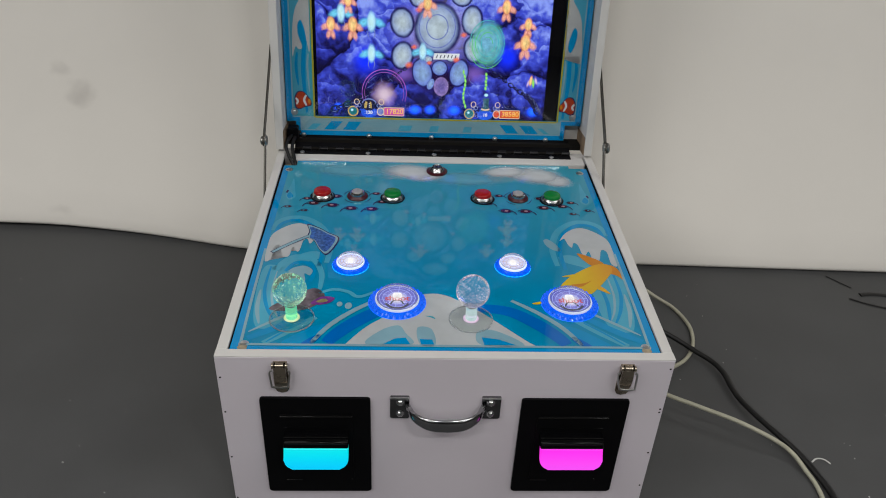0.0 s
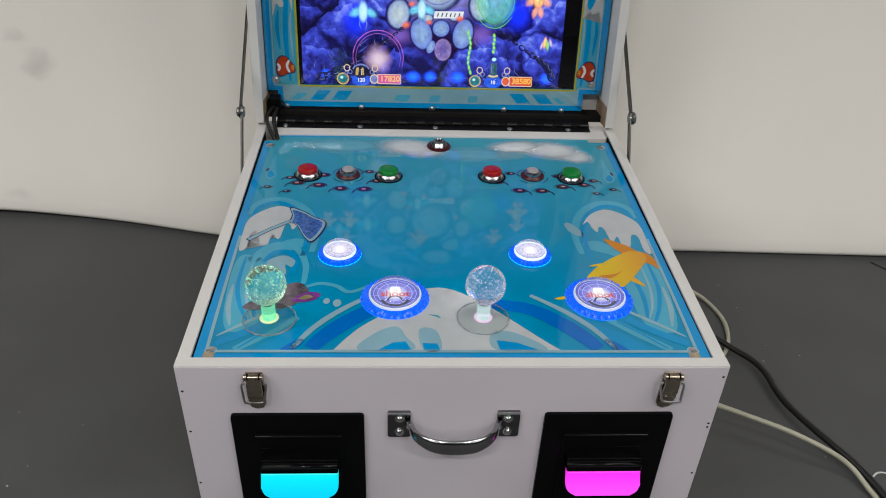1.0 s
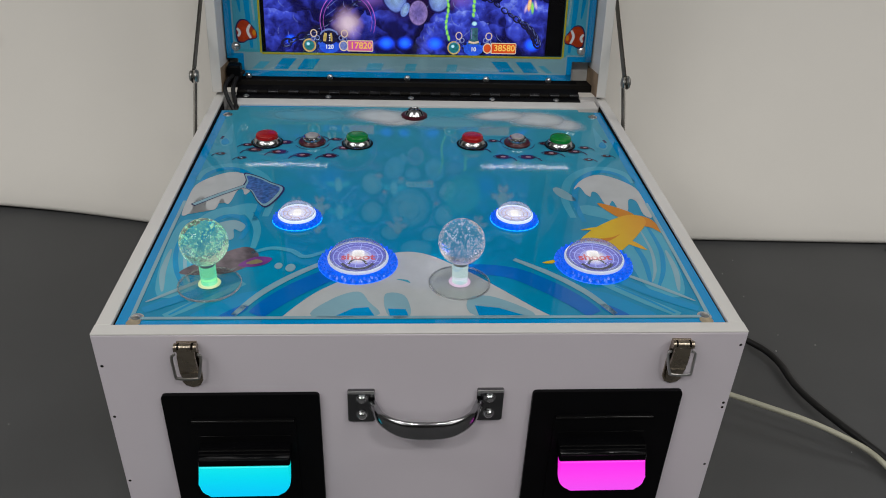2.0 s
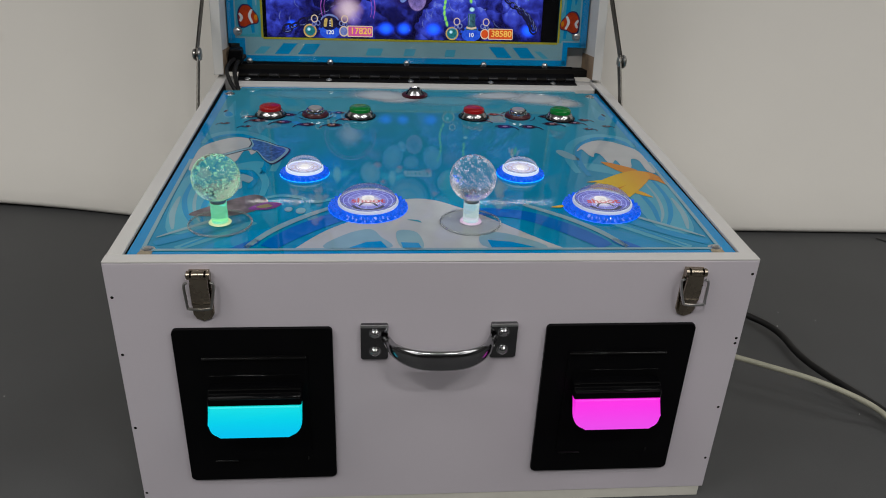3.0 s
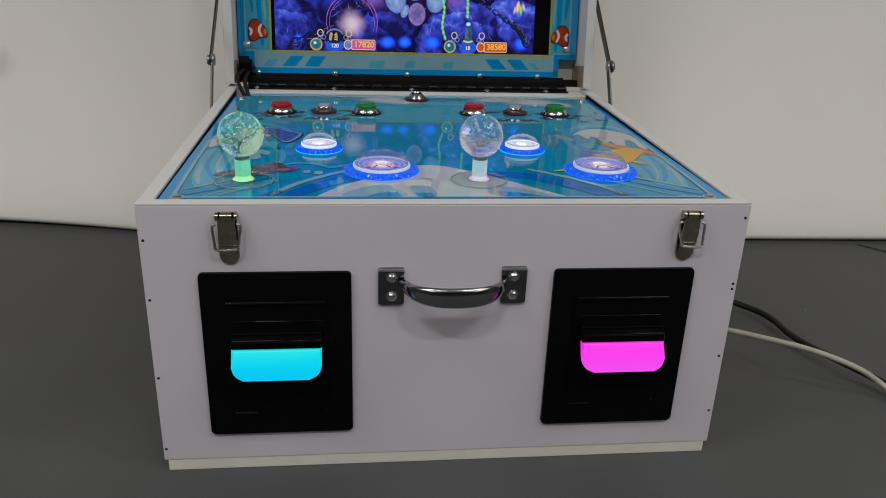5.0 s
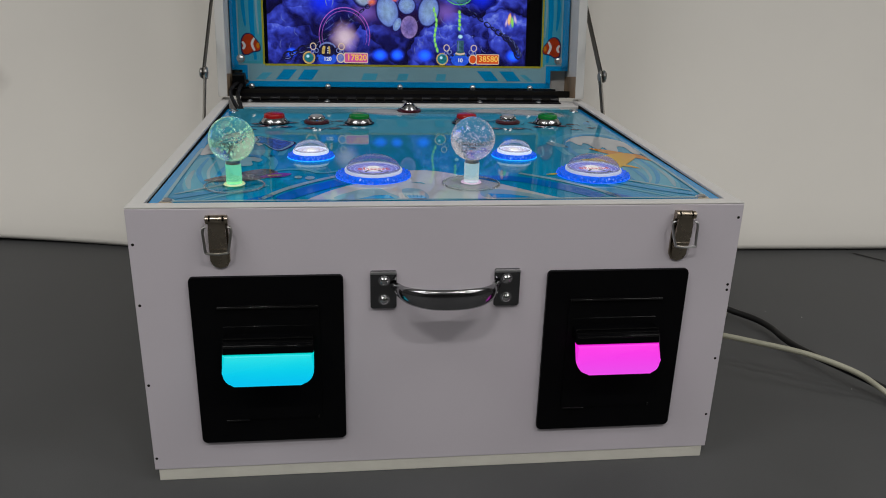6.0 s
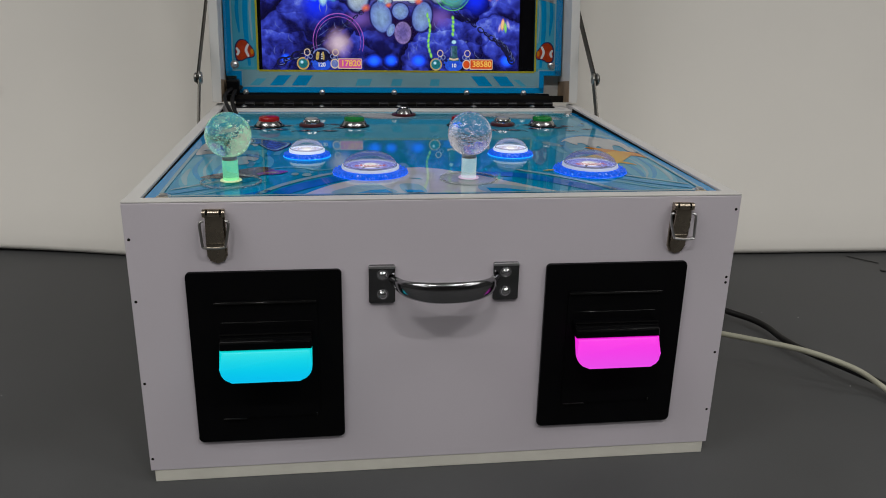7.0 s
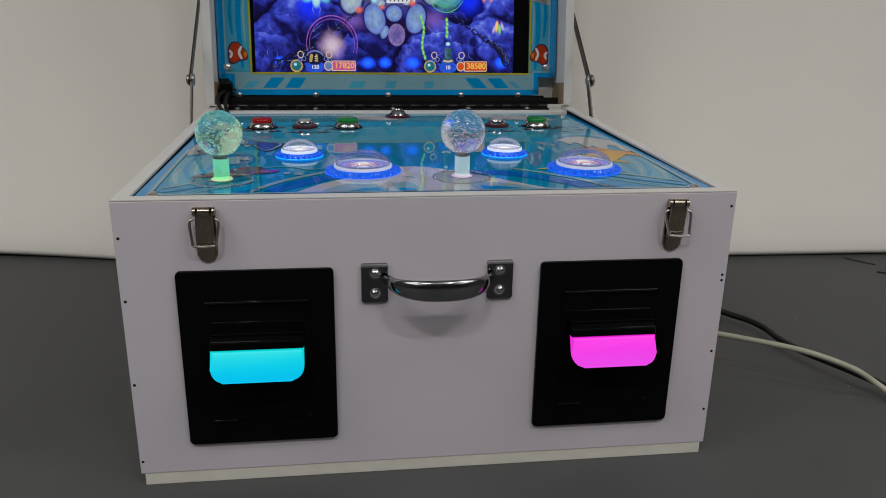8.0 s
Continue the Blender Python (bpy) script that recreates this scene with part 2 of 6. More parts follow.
def backdrop():
    bm = bmesh.new()
    xs = [-3.6 + 7.2 * k / 180 for k in range(181)]
    prof = [(0.030, 0.0030), (0.016, 0.0005), (0.008, 0.0008), (0.002, 0.0035), (-0.001, 0.0075), (-0.001, 0.012), (0.004, 0.03), (0.024, 0.08), (0.066, 0.16), (0.115, 0.28), (0.160, 0.42), (0.205, 0.62), (0.240, 0.82), (0.270, 1.02), (0.31, 1.4), (0.36, 2.2)]
    front = [[(x, wall_foot(x) + d + 0.004 * noise.noise((x * 2.2, z * 2.0, 0.3)) * min(1, z * 6), z + hem_lift(x) * max(0.0, 1 - z / 0.2)) for x in xs] for d, z in prof]
    back = [[(p[0], p[1] + 0.02, p[2]) for p in row] for row in front]
    sheet(bm, front)
    sheet(bm, back[::-1])
    return bm


tagged(part("wall_back", backdrop(), M_WALL, smooth=True), "plain white backdrop wall behind the game cabinet", "wall", kind="structure")
# unseen walls and ceiling close the room; dark walls keep the reflections dark
tagged(part("wall_left", boxed(-3.7, -3.6, -6.0, 1.4, -0.06, CEIL), M_ROOM), "unseen dark grey side wall added to close the room", "wall", kind="structure")
tagged(part("wall_right", boxed(3.6, 3.7, -6.0, 1.4, -0.06, CEIL), M_ROOM), "unseen dark grey side wall added to close the room", "wall", kind="structure")
tagged(part("wall_front", boxed(-3.7, 3.7, -6.1, -6.0, -0.06, CEIL), M_ROOM), "unseen dark grey wall added behind the viewer", "wall", kind="structure")
tagged(part("ceiling", boxed(-3.7, 3.7, -6.1, 1.5, CEIL, CEIL + 0.1), M_CEIL), "unseen plain white ceiling over the tubes and fill lights", "ceiling", kind="structure")

# ---- cabinet body ----
cabinet = tagged(new("arcade_cabinet"), "white portable suitcase arcade cabinet with open screen lid, on grey floor", "arcade machine")
W, D, H = 0.25, 0.505, 0.25
T = 0.012

part("base_board", boxed(-W + 0.003, W - 0.003, 0.0005, D, 0.0, 0.0115, bevel=0.0006), M_CREAM, cabinet, "cream painted board along the bottom")
front_panel = part("front_panel", boxed(-W, W, 0.0, T, 0.0115, H - 0.0012, bevel=0.0006), M_LAM, cabinet, "lilac white laminate front board")
part("edging", boxed(-W, W, 0.0002, T, H - 0.0010, H + 0.0003, bevel=0.0004), M_WHITE, front_panel, "white edge strip")
for sx in (-1, 1):
    x0, x1 = sorted((sx * W, sx * (W - T)))
    part("side_panel", boxed(x0, x1, T + 0.0003, D, 0.0115, H, bevel=0.0008), M_WHITE, cabinet, "white painted side board")
# thin near-black strips added so that the gap beside the panel looks dark
for sx in (-1, 1):
    x0, x1 = sorted((sx * (W - T - 0.0008), sx * (W - T - 0.0002)))
    part("gap_dark_strip", boxed(x0, x1, T + 0.001, 0.470, 0.20, H - 0.0022), M_DARK, cabinet, "added dark strip along the gap beside the panel")
part("back_panel", boxed(-W + T, W - T, D - T, D, 0.0115, H - 0.003), M_WHITE, cabinet)
part("inner_floor", boxed(-W + T, W - T, T + 0.001, D - T, 0.0116, 0.016), M_DARK, cabinet)
part("back_rail", boxed(-0.226, 0.236, 0.468, D - T - 0.0005, 0.228, 0.2462, bevel=0.0008), M_WHITE, cabinet, "white rail between control panel and hinge")
part("corner_block", boxed(0.207, 0.2365, 0.4545, 0.4675, 0.222, 0.2375, bevel=0.0008), M_WOOD, cabinet, "raw plywood corner block")
part("corner_block", boxed(-0.2365, -0.214, 0.4545, 0.4675, 0.222, 0.2375, bevel=0.0008), M_WOOD, cabinet, "raw plywood corner block")

nail_bm = lathe([(0.0, 0.0002), (0.0011, 0.0002), (0.0013, 0.0)], 8)
nail = part("nail", nail_bm, M_DARK, cabinet, m=pose(-0.2465, 0, 0.22, 90))
for x, z in ((-0.2465, 0.168), (-0.247, 0.095), (-0.2475, 0.023), (0.2465, 0.237), (0.2465, 0.176), (0.2465, 0.171), (0.246, 0.104), (0.246, 0.046)):
    copy_thing(nail, pose(x, 0, z, 90))

# ---- control panel: a printed sheet that falls slightly towards the hinge ----
PM = pose(0, 0.0135, 0.2482, -0.55)
PX0, PX1, PY1 = -0.2361, 0.2367, 0.4535


def print_mat(name, colour, second=None, axis="Y", a=0.0, b=0.45, vary=0.10, scale=16.0):
    """Glossy printed film; second: the colour that it fades to along an axis."""
    m = mat(name, colour, 0.5, coat=1.0, vary=vary, scale=scale, coat_rough=0.02)
    nt = m.node_tree
    p = nt.nodes["Principled BSDF"]
    p.inputs["Specular IOR Level"].default_value = 0.0
    p.inputs["Coat IOR"].default_value = 1.43
    if second:
        tc = nt.nodes.new("ShaderNodeTexCoord")
        sep = nt.nodes.new("ShaderNodeSeparateXYZ")
        nt.links.new(tc.outputs["Object"], sep.inputs["Vector"])
        mr = nt.nodes.new("ShaderNodeMapRange")
        mr.interpolation_type = "SMOOTHSTEP"
        mr.inputs["From Min"].default_value, mr.inputs["From Max"].default_value = a, b
        nt.links.new(sep.outputs[axis], mr.inputs["Value"])
        mix = nt.nodes.new("ShaderNodeMix")
        mix.data_type = "RGBA"
        old = p.inputs["Base Color"].links[0].from_socket
        nt.links.new(mr.outputs["Result"], mix.inputs["Factor"])
        nt.links.new(old, mix.inputs[6])
        mix.inputs[7].default_value = (*second, 1)
        nt.links.new(mix.outputs[2], p.inputs["Base Color"])
    return m


P_SEA = print_mat("printed_sea", (0.0, 0.232, 0.428), (0.045, 0.305, 0.415), "Y", 0.08, 0.45)
P_EDGE = print_mat("printed_edge_blue", (0.0, 0.25, 0.56))
P_DEEP = print_mat("printed_deep_blue", (0.0, 0.13, 0.49))
P_MID = print_mat("printed_mid_blue", (0.0, 0.25, 0.52))
P_LIGHT = print_mat("printed_light_blue", (0.065, 0.345, 0.49))
P_PALE = print_mat("printed_pale_blue", (0.22, 0.385, 0.46))
P_STRIP = print_mat("printed_pale_strip", (0.20, 0.36, 0.42), vary=0.08)
P_FOAM = print_mat("printed_foam", (0.45, 0.475, 0.485), vary=0.06, scale=40)
P_YELLOW = print_mat("printed_yellow", (0.66, 0.45, 0.01), (0.62, 0.26, 0.02), "X", 0.16, 0.23)
P_ORANGE = print_mat("printed_orange", (0.55, 0.20, 0.01))
P_AXE = print_mat("printed_axe_blue", (0.05, 0.12, 0.36), vary=0.5, scale=260)
P_INK = print_mat("printed_ink", (0.03, 0.03, 0.10))
P_PURPLE = print_mat("printed_purple", (0.16, 0.04, 0.22), vary=0.3, scale=90)
P_BROWN = print_mat("printed_grey_brown", (0.13, 0.105, 0.125), vary=0.5, scale=70)
P_OLIVE = print_mat("printed_olive", (0.22, 0.19, 0.09))
P_MAROON = print_mat("printed_maroon", (0.055, 0.014, 0.025), vary=0.2)
P_PINK = print_mat("printed_pink", (0.36, 0.24, 0.28))
P_WHITE = print_mat("printed_white", (0.66, 0.68, 0.69))
P_CLOWN = print_mat("printed_clownfish_red", (0.40, 0.045, 0.012), vary=0.25, scale=120)
P_BORDER = print_mat("printed_yellow_line", (0.40, 0.37, 0.03))
P_TEAL = print_mat("printed_teal", (0.05, 0.33, 0.42))


def soft_print(name, colour, grain=0.7, strength=0.95, scale=1.6):
    """Ink sprayed on a unit disc that thins out towards a ragged edge."""
    m = print_mat(name, colour, vary=0.06, scale=2.0)
    nt = m.node_tree
    tc, info, ln, n, far, fade = (nt.nodes.new(k) for k in ("ShaderNodeTexCoord", "ShaderNodeObjectInfo", "ShaderNodeVectorMath", "ShaderNodeTexNoise", "ShaderNodeMath", "ShaderNodeMapRange"))
    ln.operation, far.operation, n.noise_dimensions, fade.interpolation_type = "LENGTH", "MULTIPLY_ADD", "4D", "SMOOTHSTEP"
    nt.links.new(tc.outputs["Object"], ln.inputs[0])
    nt.links.new(tc.outputs["Object"], n.inputs["Vector"])
    n.inputs["Scale"].default_value, n.inputs["Detail"].default_value = scale, 4
    spin = nt.nodes.new("ShaderNodeMath")
    spin.operation = "MULTIPLY"
    spin.inputs[1].default_value = 40.0
    nt.links.new(info.outputs["Random"], spin.inputs[0])
    nt.links.new(spin.outputs[0], n.inputs["W"])
    far.inputs[1].default_value = grain
    nt.links.new(n.outputs["Fac"], far.inputs[0])
    nt.links.new(ln.outputs["Value"], far.inputs[2])
    fade.inputs["From Min"].default_value, fade.inputs["From Max"].default_value = 0.25 + 0.5 * grain, 1.0 + 0.30 * grain
    fade.inputs["To Min"].default_value, fade.inputs["To Max"].default_value = strength, 0.0
    nt.links.new(far.outputs[0], fade.inputs["Value"])
    nt.links.new(fade.outputs[0], nt.nodes["Principled BSDF"].inputs["Alpha"])
    return m


def flat(points, z, steps=5, smooth=True):
    """A flat printed patch with a smooth outline."""
    bm = bmesh.new()
    pts = spline(points, steps, True) if smooth else [Vector(p) for p in points]
    bm.faces.new([bm.verts.new((p[0], p[1], z)) for p in pts])
    bmesh.ops.triangulate(bm, faces=bm.faces)
    return bm


def ribbon(points, width, z, taper=0.0, steps=8, bm=None, blunt=False):
    """A flat printed stroke along a smooth line, thinning towards its ends by taper."""
    bm = bm or bmesh.new()
    pts = spline([(p[0], p[1]) for p in points], steps)
    prev = None
    m = len(pts)
    for i, p in enumerate(pts):
        d = (pts[min(i + 1, m - 1)] - pts[max(i - 1, 0)]).normalized()
        n = Vector((-d[1], d[0]))
        f = i / (m - 1)
        w = width / 2 * (1 - taper * abs(2 * f - 1) ** 2)
        pair = [bm.verts.new((p[0] + w * n[0], p[1] + w * n[1], z)), bm.verts.new((p[0] - w * n[0], p[1] - w * n[1], z))]
        if prev:
            bm.faces.new((prev[0], prev[1], pair[1], pair[0]))
        prev = pair
    return bm


def disc(cx, cy, rx, ry, z, n=24, turn=0.0):
    c, s = math.cos(radians(turn)), math.sin(radians(turn))
    bm = bmesh.new()
    ring = [(rx * math.cos(2 * math.pi * k / n), ry * math.sin(2 * math.pi * k / n)) for k in range(n)]
    bm.faces.new([bm.verts.new((cx + c * u - s * v, cy + s * u + c * v, z)) for u, v in ring])
    return bm


def mirrored(points, about=0.0005):
    return [(2 * about - x, y) for x, y in points]


outline = [(PX0, 0), (PX1, 0), (PX1, 0.446), (0.209, 0.446), (0.209, 0.4655), (-0.217, 0.4535), (-0.217, 0.438), (PX0, 0.437)]
panel = part("control_panel", slab(outline, -0.004, 0.0), [P_SEA], cabinet, "glossy blue ocean printed control panel", PM)
L1, L2, L3, L4, L5, L6 = (0.00012 * k for k in range(1, 7))


def art(bm, material, name="printed_wave"):
    return part(name, bm, material, panel)


# borders of the print
art(ribbon([(PX0 + 0.0045, 0.001), (PX0 + 0.0045, 0.22), (PX0 + 0.0045, 0.436)], 0.009, L1), P_EDGE, "printed_border")
art(ribbon([(PX1 - 0.0045, 0.001), (PX1 - 0.0045, 0.22), (PX1 - 0.0045, 0.445)], 0.009, L1), P_EDGE, "printed_border")
art(ribbon([(PX0 + 0.009, 0.003), (0, 0.003), (PX1 - 0.009, 0.003)], 0.006, L1), P_EDGE, "printed_border")
art(ribbon([(-0.2165, 0.4515), (0, 0.4575), (0.209, 0.4635)], 0.004, L1), P_EDGE, "printed_border")
for sx in (-1, 1):
    art(ribbon([(sx * 0.226, 0.0095), (sx * 0.2275, 0.10), (sx * 0.228, 0.20)], 0.0032, L5), P_PALE, "printed_line")
art(ribbon([(-0.226, 0.0085), (0, 0.0085), (0.226, 0.0085)], 0.0034, L5), P_PALE, "printed_line")

# clouds near the hinge, sprayed soft
P_SOFTCLOUD = soft_print("printed_soft_cloud", (0.62, 0.65, 0.66), 0.4, 0.9)
P_SOFTSKY = soft_print("printed_soft_sky", (0.16, 0.46, 0.58), 0.4, 0.7)
for k, (x, y, rx, ry, turn, m_) in enumerate(((-0.040, 0.424, 0.058, 0.034, -8, P_SOFTCLOUD), (-0.020, 0.412, 0.040, 0.026, 10, P_SOFTCLOUD), (0.105, 0.430, 0.052, 0.024, 5, P_SOFTCLOUD), (0.150, 0.420, 0.056, 0.036, -6, P_SOFTCLOUD), (0.180, 0.404, 0.036, 0.026, -20, P_SOFTCLOUD),
                               (-0.130, 0.425, 0.090, 0.030, 0, P_SOFTSKY), (0.040, 0.405, 0.090, 0.030, 0, P_SOFTSKY))):
    part("printed_cloud", disc(0, 0, 1.0, 1.0, 0.0, 28), m_, panel, m=pose(x, y, L1 - 0.00001 * (k - 3), 0, 0, turn) @ Matrix.Diagonal((rx, ry, 1, 1)))

# foaming crests and their halos, on both sides
CREST = [(0.160, 0.230), (0.171, 0.250), (0.187, 0.263), (0.200, 0.263), (0.215, 0.251), (0.226, 0.233), (0.2275, 0.204), (0.226, 0.172), (0.219, 0.177), (0.219, 0.204),
         (0.212, 0.208), (0.205, 0.184), (0.197, 0.184), (0.195, 0.205), (0.188, 0.194), (0.185, 0.200), (0.183, 0.221), (0.178, 0.225), (0.174, 0.214), (0.170, 0.221), (0.167, 0.236)]
HALO = [(0.148, 0.170), (0.147, 0.210), (0.160, 0.252), (0.184, 0.277), (0.206, 0.280), (0.222, 0.268), (0.2265, 0.246)]
for side in (0, 1):
    f = mirrored if side else (lambda q: q)
    art(ribbon(f(HALO), 0.010, L1, 0.4), P_LIGHT, "printed_wave")
    art(ribbon(f([(x + 0.007 * (0.2 - x) / 0.04, y - 0.008) for x, y in HALO]), 0.007, L2, 0.3), P_MID, "printed_wave")
    art(flat(f(CREST), L3, 4), P_FOAM, "printed_foam")
    art(flat(f([(0.138, 0.230), (0.144, 0.234), (0.153, 0.222), (0.158, 0.206), (0.150, 0.206), (0.141, 0.216)]), L2), P_PALE, "printed_foam")
    art(flat(f([(0.152, 0.190), (0.168, 0.196), (0.186, 0.186), (0.200, 0.168), (0.214, 0.158), (0.205, 0.150), (0.180, 0.168), (0.160, 0.178)]), L1), P_LIGHT, "printed_wave")
    # curling water under the crest
    art(flat(f([(0.224, 0.158), (0.2255, 0.10), (0.216, 0.04), (0.190, 0.045), (0.183, 0.085), (0.185, 0.14), (0.205, 0.16)]), L1), P_LIGHT, "printed_wave")
    art(ribbon(f([(0.216, 0.160), (0.2165, 0.112), (0.209, 0.077), (0.197, 0.050)]), 0.0045, L2, 0.6), P_MID, "printed_wave")
    art(ribbon(f([(0.192, 0.140), (0.1965, 0.094), (0.192, 0.056)]), 0.005, L2, 0.6), P_MID, "printed_wave")
    art(ribbon(f([(0.207, 0.150), (0.2075, 0.110), (0.202, 0.078), (0.194, 0.058)]), 0.003, L2, 0.7), P_PALE, "printed_wave")
    art(ribbon(f([(0.221, 0.110), (0.2195, 0.075), (0.213, 0.045)]), 0.005, L2, 0.7), P_PALE, "printed_wave")
    # long strokes sweeping to the near corners
    art(ribbon(f([(0.160, 0.080), (0.193, 0.054), (0.222, 0.030)]), 0.0045, L4, 0.7), P_PALE, "printed_wave")
    art(ribbon(f([(0.160, 0.066), (0.189, 0.041), (0.221, 0.019)]), 0.010, L3, 0.2), P_MID, "printed_wave")
    art(ribbon(f([(0.150, 0.058), (0.176, 0.034), (0.203, 0.011)]), 0.009, L2, 0.2), P_LIGHT, "printed_wave")
    art(ribbon(f([(0.160, 0.052), (0.180, 0.034), (0.200, 0.013)]), 0.0028, L3, 0.4), P_MID, "printed_wave")
    art(flat(f([(0.130, 0.045), (0.150, 0.042), (0.170, 0.026), (0.184, 0.0105), (0.160, 0.0105), (0.146, 0.026)]), L3), P_MID, "printed_wave")
    art(flat(f([(0.146, 0.026), (0.162, 0.0108), (0.150, 0.0108), (0.141, 0.022)]), L4), P_DEEP, "printed_wave")
    # arcs round the near dome
    art(ribbon(f([(0.080, 0.094), (0.110, 0.069), (0.134, 0.042), (0.151, 0.012)]), 0.0065, L4, 0.3), P_PALE, "printed_arc")
    art(ribbon(f([(0.030, 0.080), (0.073, 0.073), (0.103, 0.051), (0.124, 0.028), (0.134, 0.0125)]), 0.0185, L3, 0.25), P_DEEP, "printed_arc")
    # drops in the far corners
    art(flat(f([(0.2165, 0.395), (0.219, 0.372), (0.2225, 0.345), (0.216, 0.330), (0.208, 0.338), (0.211, 0.360)]), L1), P_LIGHT, "printed_drop")
    art(flat(f([(0.217, 0.352), (0.2205, 0.342), (0.216, 0.334), (0.211, 0.340)]), L2), P_MID, "printed_drop")
    art(ribbon(f([(0.2205, 0.358), (0.222, 0.350)]), 0.003, L3), P_INK, "printed_mark")

DOME = [(-0.112, 0.0105), (-0.102, 0.026), (-0.088, 0.044), (-0.062, 0.068), (-0.036, 0.098), (-0.016, 0.106), (0.003, 0.102), (0.022, 0.088), (0.040, 0.072), (0.058, 0.053), (0.077, 0.032), (0.089, 0.019), (0.098, 0.0105)]
dome = [(p[0], p[1]) for p in spline(DOME, 5)]
art(flat(dome, L4, smooth=False), P_FOAM, "printed_dome")
art(flat([(-0.090, 0.0108), (-0.075, 0.034), (-0.055, 0.044), (-0.046, 0.030), (-0.039, 0.0108)], L5), P_PALE, "printed_wave")
art(flat([(-0.030, 0.0108), (-0.033, 0.040), (-0.017, 0.038), (-0.013, 0.0108)], L5), P_PALE, "printed_wave")
art(flat([(0.038, 0.0108), (0.035, 0.034), (0.056, 0.036), (0.086, 0.0108)], L5), P_PALE, "printed_wave")
for q in ([(-0.071, 0.0106), (-0.058, 0.0205), (-0.046, 0.022), (-0.041, 0.0106)], [(-0.029, 0.0106), (-0.0305, 0.020), (-0.0165, 0.019), (-0.0145, 0.0106)], [(0.041, 0.0106), (0.039, 0.024), (0.058, 0.0205), (0.077, 0.0106)]):
    art(flat(q, L6, smooth=False), P_EDGE, "printed_wave")
art(flat([(-0.024, 0.062), (-0.015, 0.061), (-0.012, 0.056), (-0.017, 0.059)], L6), P_TEAL, "printed_mark")

# swirl, bubbles and small fish beside the first stick
art(ribbon([(-0.206, 0.150), (-0.203, 0.168), (-0.186, 0.184), (-0.164, 0.176), (-0.151, 0.146), (-0.150, 0.112)], 0.008, L2, 0.4), P_LIGHT, "printed_swirl")
art(ribbon([(-0.196, 0.150), (-0.186, 0.168), (-0.170, 0.168), (-0.161, 0.150), (-0.163, 0.128)], 0.007, L3, 0.4), P_MID, "printed_swirl")
art(flat([(-0.192, 0.150), (-0.176, 0.162), (-0.163, 0.153), (-0.165, 0.141), (-0.172, 0.145), (-0.170, 0.128), (-0.182, 0.126)], L4), P_PALE, "printed_foam")
art(ribbon([(-0.150, 0.104), (-0.134, 0.112), (-0.116, 0.108), (-0.102, 0.098), (-0.078, 0.112)], 0.0055, L4, 0.3), P_LIGHT, "printed_wave")
art(disc(-0.124, 0.083, 0.0034, 0.0048, L4), P_PALE, "printed_bubble")
art(disc(-0.1135, 0.080, 0.0042, 0.0062, L4), P_PALE, "printed_bubble")
art(flat([(-0.205, 0.072), (-0.178, 0.100), (-0.156, 0.114), (-0.143, 0.100), (-0.150, 0.082), (-0.170, 0.070)], L4), P_BROWN, "printed_fish")
art(flat([(-0.158, 0.084), (-0.146, 0.097), (-0.131, 0.095), (-0.136, 0.085), (-0.148, 0.081)], L5), P_PURPLE, "printed_fish")
art(flat([(-0.152, 0.087), (-0.144, 0.093), (-0.138, 0.089), (-0.146, 0.085)], L6), P_OLIVE, "printed_fish")

# axe over the crest
art(ribbon([(-0.219, 0.191), (-0.198, 0.213), (-0.176, 0.232)], 0.0062, L5), P_INK, "printed_axe")
art(ribbon([(-0.218, 0.192), (-0.198, 0.213), (-0.176, 0.232)], 0.0044, L6), P_PALE, "printed_axe")
AXE = [(-0.181, 0.263), (-0.163, 0.253), (-0.150, 0.241), (-0.136, 0.230), (-0.138, 0.210), (-0.148, 0.187), (-0.158, 0.197), (-0.169, 0.222), (-0.178, 0.229), (-0.177, 0.245)]
art(flat(AXE, L5, 4), P_INK, "printed_axe")
art(flat([(-0.160 + 0.92 * (x + 0.160), 0.225 + 0.92 * (y - 0.225)) for x, y in AXE], L6, 4), P_PALE, "printed_axe")
art(flat([(-0.160 + 0.80 * (x + 0.160), 0.225 + 0.80 * (y - 0.225)) for x, y in AXE], L6 + 0.0001, 4), P_AXE, "printed_axe")

# yellow leaping fish
art(flat([(0.143, 0.120), (0.157, 0.142), (0.177, 0.160), (0.199, 0.174), (0.214, 0.174), (0.217, 0.161), (0.206, 0.142), (0.189, 0.119), (0.175, 0.106), (0.157, 0.110)], L5), P_YELLOW, "printed_fish")
art(flat([(0.178, 0.200), (0.194, 0.192), (0.209, 0.177), (0.195, 0.170), (0.185, 0.182)], L4), P_ORANGE, "printed_fish")
art(flat([(0.212, 0.174), (0.224, 0.166), (0.228, 0.140), (0.220, 0.150), (0.213, 0.155)], L4), P_ORANGE, "printed_fish")
art(flat([(0.150, 0.146), (0.160, 0.146), (0.170, 0.152), (0.160, 0.150)], L4), P_YELLOW, "printed_fish")
art(flat([(0.182, 0.128), (0.195, 0.126), (0.204, 0.110), (0.192, 0.118)], L4), P_YELLOW, "printed_fish")
art(flat([(0.158, 0.128), (0.176, 0.132), (0.186, 0.138), (0.170, 0.124)], L6), P_ORANGE, "printed_fish")
art(flat([(0.104, 0.088), (0.113, 0.092), (0.120, 0.094), (0.113, 0.087)], L6), P_YELLOW, "printed_fish")

